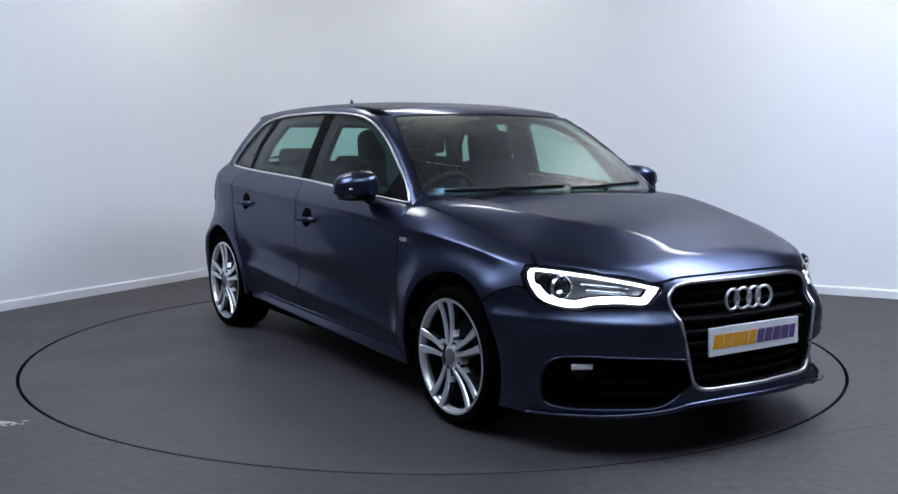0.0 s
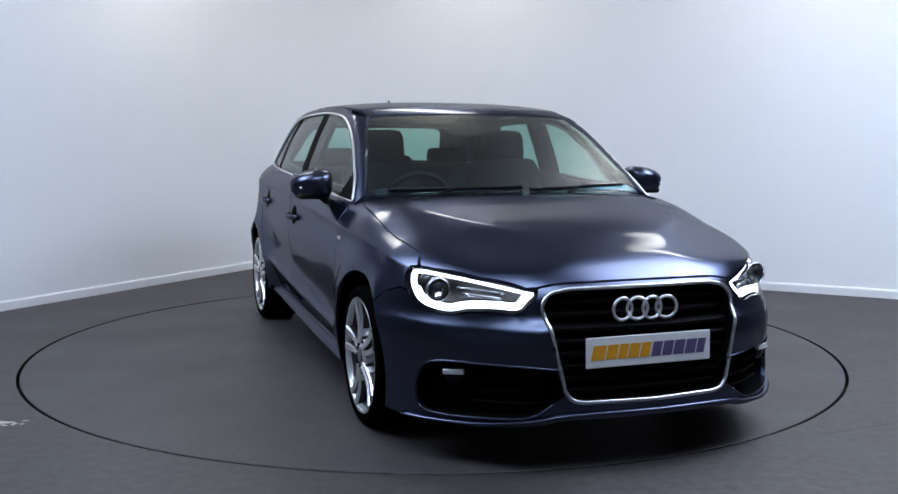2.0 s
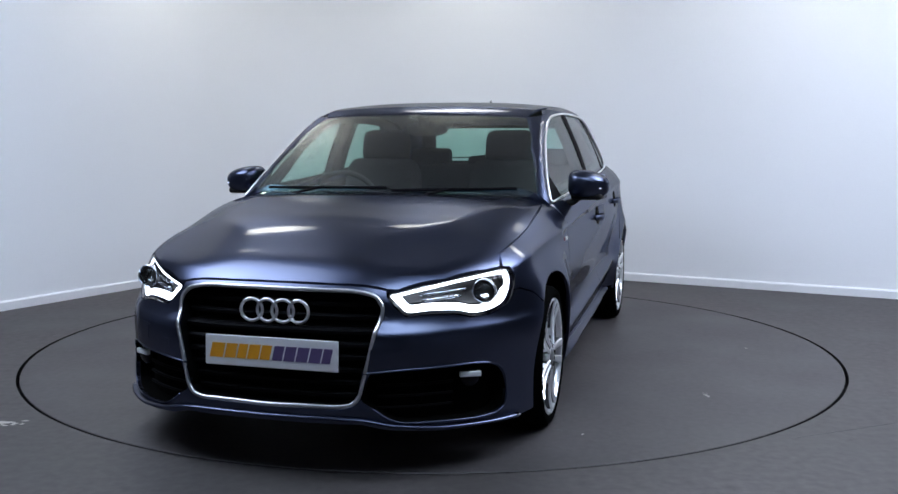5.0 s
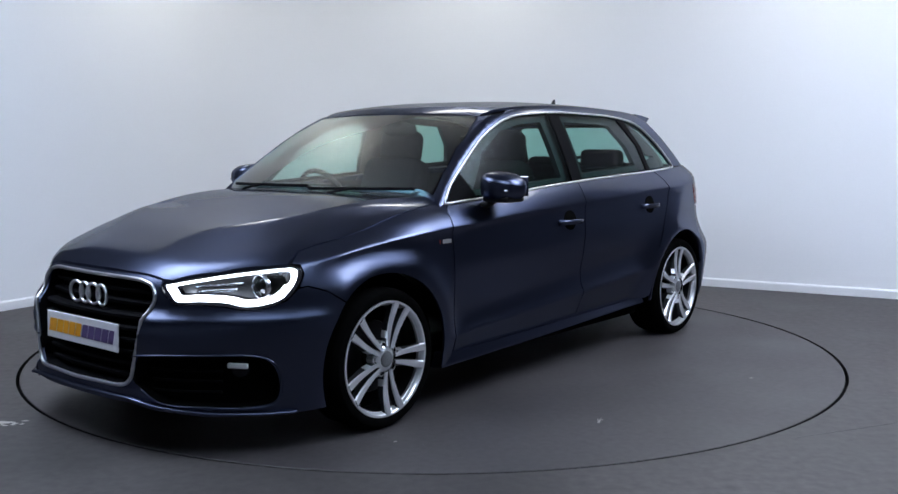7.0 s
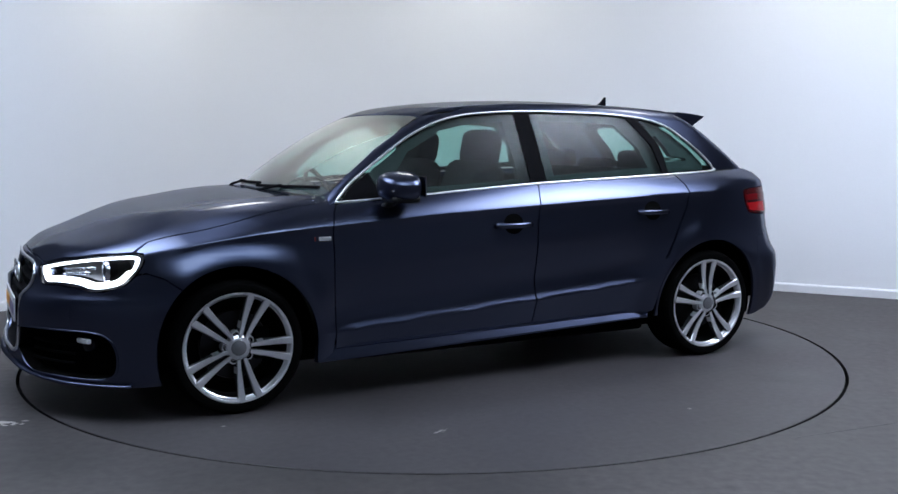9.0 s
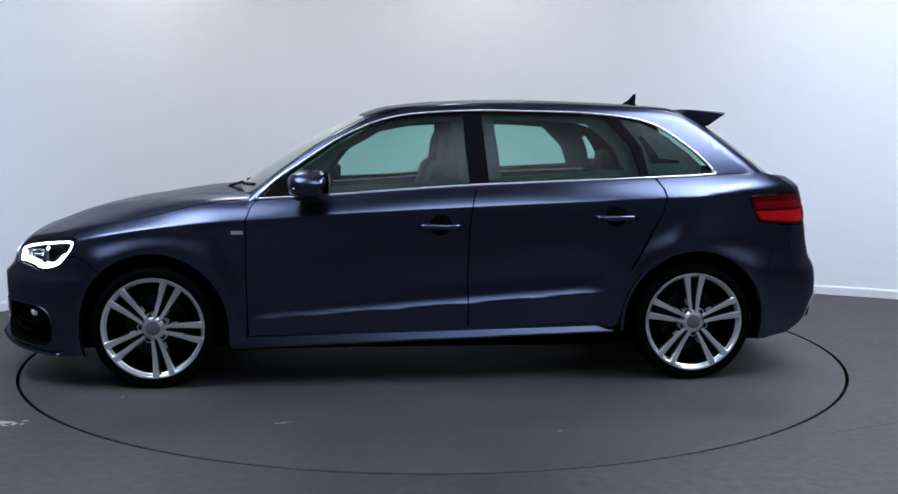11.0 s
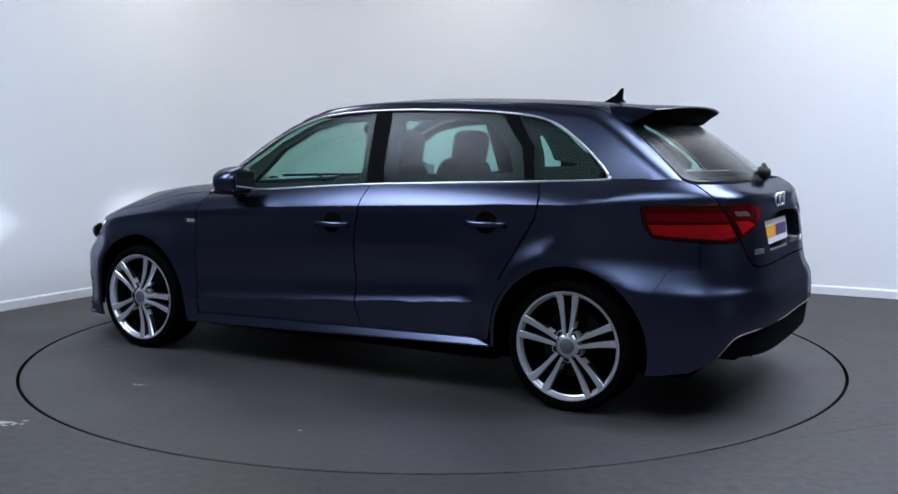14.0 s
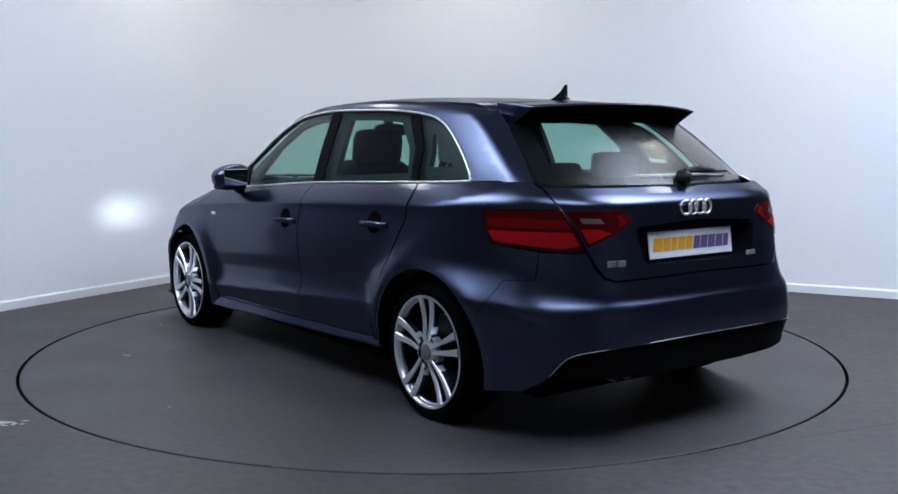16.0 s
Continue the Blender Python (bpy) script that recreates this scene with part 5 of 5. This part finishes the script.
def wheel(x, y, turn):
    """A wheel with its face to +y: tyre, rim with five double spokes, hub, bolts and brake disc."""
    sgn = 1 if y > 0 else -1
    top = empty("wheel", pose(x, y, HUB_Z, 0, 0, 0 if sgn > 0 else 180), car)
    tagged(top, "silver alloy wheel with five double spokes and a black tyre")
    tyre = [(0.236, -0.012), (0.246, 0.004), (0.262, 0.010), (0.278, 0.006), (0.288, -0.006), (TYRE_R - 0.001, -0.022), (TYRE_R, -0.05), (TYRE_R, -0.075), (TYRE_R - 0.006, -0.077), (TYRE_R - 0.006, -0.083), (TYRE_R, -0.085),
            (TYRE_R, -0.125), (TYRE_R - 0.006, -0.127), (TYRE_R - 0.006, -0.133), (TYRE_R, -0.135), (TYRE_R, -0.18), (0.286, -0.205), (0.24, -0.21), (0.236, -0.19)]
    part("tyre", lathe(tyre, 72), RUBBER, top, "black low-profile tyre", 35)
    rim = [(0.228, -0.20), (0.222, -0.10), (0.226, -0.035), (0.2265, -0.030), (0.222, -0.024), (0.2215, -0.018), (0.226, -0.014), (0.2275, -0.003), (0.234, 0.004), (0.2425, 0.005), (0.2445, 0.000), (0.2435, -0.010)]
    part("barrel", lathe(rim[:3], 72), ALLOY_SHADED, top, "inner barrel, its alloy darkened for shade", 40)
    part("rim", lathe(rim[2:], 72), ALLOY, top, "machined silver rim", 40)
    part("brake_disc", lathe([(0.06, -0.085), (0.150, -0.085), (0.152, -0.09), (0.152, -0.105), (0.06, -0.105)], 40), DISC_STEEL, top, "steel brake disc", 40)
    # Near-black backing and caliper stand in for the shade behind the spokes.
    part("wheel_shade_back", lathe([(0.0005, -0.11), (0.20, -0.11), (0.222, -0.12)], 40), SHELL, top)
    part("caliper", box(-0.155, -0.085, -0.115, -0.060, -0.07, 0.07, 0.012), SHELL, top)
    for k in range(5):
        for side in (-1, 1):
            bm = spoke(side)
            bmesh.ops.rotate(bm, cent=(0, 0, 0), matrix=Matrix.Rotation(radians(-(turn + 72 * k)), 3, "Y"), verts=bm.verts)
            bm.normal_update()
            # Spoke sides get the darkened alloy: shade painted by facing.
            for f in bm.faces:
                f.material_index = 1 if f.normal.y < 0.2 else 0
            part("spoke", bm, ALLOY, top, "", 30).data.materials.append(ALLOY_SHADED)
        t = radians(turn + 36 + 72 * k)
        lobe = lathe([(0.0145, 0.001), (0.0185, 0.001), (0.0205, -0.004), (0.022, -0.034)], 16)
        bmesh.ops.translate(lobe, vec=(0.056 * math.cos(t), -0.006, 0.056 * math.sin(t)), verts=lobe.verts)
        part("bolt_seat", lobe, ALLOY, top, "", 40)
        pocket = lathe([(0.0145, 0.001), (0.0135, -0.018), (0.0005, -0.018)], 16)
        bmesh.ops.translate(pocket, vec=(0.056 * math.cos(t), -0.006, 0.056 * math.sin(t)), verts=pocket.verts)
        part("bolt_pocket", pocket, SHELL, top)
        bm = lathe([(0.0005, -0.004), (0.007, -0.004), (0.0085, -0.007), (0.0085, -0.02)], 6)
        bmesh.ops.translate(bm, vec=(0.056 * math.cos(t), -0.006, 0.056 * math.sin(t)), verts=bm.verts)
        part("wheel_bolt", bm, LAMP_GREY, top)
    part("hub", lathe([(0.034, 0.000), (0.046, -0.004), (0.056, -0.012), (0.058, -0.034)], 40), ALLOY, top, "", 40)
    part("hub_cap", lathe([(0.0005, 0.008), (0.024, 0.007), (0.033, 0.003), (0.034, -0.006)], 28), LAMP_GREY, top, "grey hub cap", 50)
    return top


FACE = 0.872
wheel(AXLE, FACE, -102)
wheel(-AXLE, FACE, 90)
wheel(AXLE, -FACE, 80)
wheel(-AXLE, -FACE, 86)


# -- cabin
def soft_box(x0, x1, y0, y1, z0, z1, r):
    return box(x0, x1, y0, y1, z0, z1, r, seg=3)


part("cabin_floor", box(-1.75, 0.85, -0.70, 0.70, 0.24, 0.30, 0.02), CABIN, car, "dark cabin floor")
part("dashboard", soft_box(0.60, 0.96, -0.70, 0.70, 0.62, 0.90, 0.06), CABIN, car, "black dashboard", True)
part("instrument_hood", soft_box(0.56, 0.76, -0.56, -0.20, 0.84, 0.955, 0.04), CABIN, car, "", True)
part("load_bay", soft_box(-1.85, -1.20, -0.62, 0.62, 0.62, 0.93, 0.03), CABIN, car, "black parcel shelf", True)
part("headliner", skin(ROOF, [(0.16, -0.50), (0.16, 0.50), (-1.36, 0.48), (-1.36, -0.48)], (), 0.08, depth=0.035, flange=0), CABIN, car, "dark headliner")
paired("door_card", lambda: skin(BODY, side_pts([(0.80, 0.32), (0.80, 0.86), (0.0, 0.935), (-1.05, 0.965), (-1.05, 0.64), (-0.9, 0.32)]), (), 0.10, depth=0.09, flange=0.02), CABIN, car)


def seat(x, y):
    top = empty("seat", pose(x, y, 0.30), car)
    tagged(top, "dark cloth seat")
    part("cushion", soft_box(-0.26, 0.26, -0.25, 0.25, 0.0, 0.22, 0.06), CLOTH, top, "", True)
    bm = soft_box(-0.09, 0.09, -0.27, 0.27, 0.14, 0.80, 0.07)
    for v in bm.verts:
        k = max(0.0, (v.co.z - 0.45) / 0.3)
        v.co.y *= 1 - 0.22 * k
    bmesh.ops.rotate(bm, cent=(0, 0, 0.14), matrix=Matrix.Rotation(radians(-16), 3, "Y"), verts=bm.verts)
    bmesh.ops.translate(bm, vec=(-0.22, 0, 0), verts=bm.verts)
    part("backrest", bm, CLOTH, top, "", True)
    bm = soft_box(-0.070, 0.065, -0.14, 0.14, 0.0, 0.20, 0.055)
    bmesh.ops.rotate(bm, cent=(0, 0, 0), matrix=Matrix.Rotation(radians(-10), 3, "Y"), verts=bm.verts)
    bmesh.ops.translate(bm, vec=(-0.400, 0, 0.745), verts=bm.verts)
    part("headrest", bm, CLOTH, top, "", True)
    return top


seat(0.27, 0.37), seat(0.27, -0.37)
bench = empty("rear_bench", pose(-0.68, 0, 0.30), car)
tagged(bench, "dark cloth rear bench")
part("cushion", soft_box(-0.25, 0.25, -0.64, 0.64, 0.0, 0.22, 0.06), CLOTH, bench, "", True)
bm = soft_box(-0.07, 0.07, -0.62, 0.62, 0.14, 0.76, 0.06)
bmesh.ops.rotate(bm, cent=(0, 0, 0.14), matrix=Matrix.Rotation(radians(-20), 3, "Y"), verts=bm.verts)
bmesh.ops.translate(bm, vec=(-0.24, 0, 0), verts=bm.verts)
part("backrest", bm, CLOTH, bench, "", True)
for y in (-0.40, 0.0, 0.40):
    part("headrest", soft_box(-0.54, -0.44, y - 0.14, y + 0.14, 0.70, 0.83 if y else 0.78, 0.035), CLOTH, bench, "", True)

bm = lathe([(0.175 + 0.014 * math.cos(t), 0.014 * math.sin(t)) for t in np.linspace(0, 2 * math.pi, 9)[:-1]], 36, "x", True)
wheel_m = pose(0.49, -0.36, 0.86, 0, 24, 0)
steering = part("steering_wheel", bm, PLASTIC, car, "black steering wheel", True, wheel_m)
part("steering_boss", soft_box(-0.02, 0.03, -0.075, 0.075, -0.065, 0.065, 0.02), PLASTIC, steering, "", True)
for a in (0, 180, 270):
    t = radians(a)
    part("steering_spoke", tube([(0, 0.06 * math.cos(t), 0.06 * math.sin(t)), (0, 0.172 * math.cos(t), 0.172 * math.sin(t))], 0.016, 6, flat=0.010, up=(1, 0, 0)), SILVER_TRIM, steering)
bm = bmesh.new()
bmesh.ops.create_uvsphere(bm, u_segments=20, v_segments=12, radius=1)
for v in bm.verts:
    v.co = (0.018 * v.co.x, 0.122 * math.copysign(abs(v.co.y)**0.7, v.co.y), 0.038 * math.copysign(abs(v.co.z)**0.8, v.co.z))
rear_mirror = part("rear_view_mirror", bm, CABIN, car, "black interior mirror", True, pose(0.275, 0.0, 1.245, 0, 10, 0))
part("mirror_stem", tube([(0.02, 0, 0.02), (0.03, 0, 0.07)], 0.03, 10, flat=0.02), PLASTIC, rear_mirror)


# ---------------------------------------------------------------- motion
TURN = [(0.0, -57.70), (0.5, -58.60), (1.0, -61.19), (1.5, -65.45), (2.0, -71.03), (2.5, -76.83), (3.0, -82.85), (3.5, -88.78), (4.0, -94.82),
        (4.5, -100.70), (7.0, -130.20), (7.5, -136.08), (8.0, -141.95), (8.5, -147.75), (9.0, -153.55), (11.5, -181.85), (12.0, -187.60),
        (12.5, -193.40), (13.0, -199.25), (13.5, -205.05), (14.0, -210.90), (14.5, -216.65), (15.0, -222.50), (15.5, -228.35), (16.0, -234.25)]


def motions():
    walk(turntable, [(t, pose(0, 0, 0, 0, 0, a)) for t, a in TURN])
    walk(car, [(t, pose(0, 0, 0, 0, 0, a) @ pose(0.090, 0.057, 0)) for t, a in TURN])


motions()
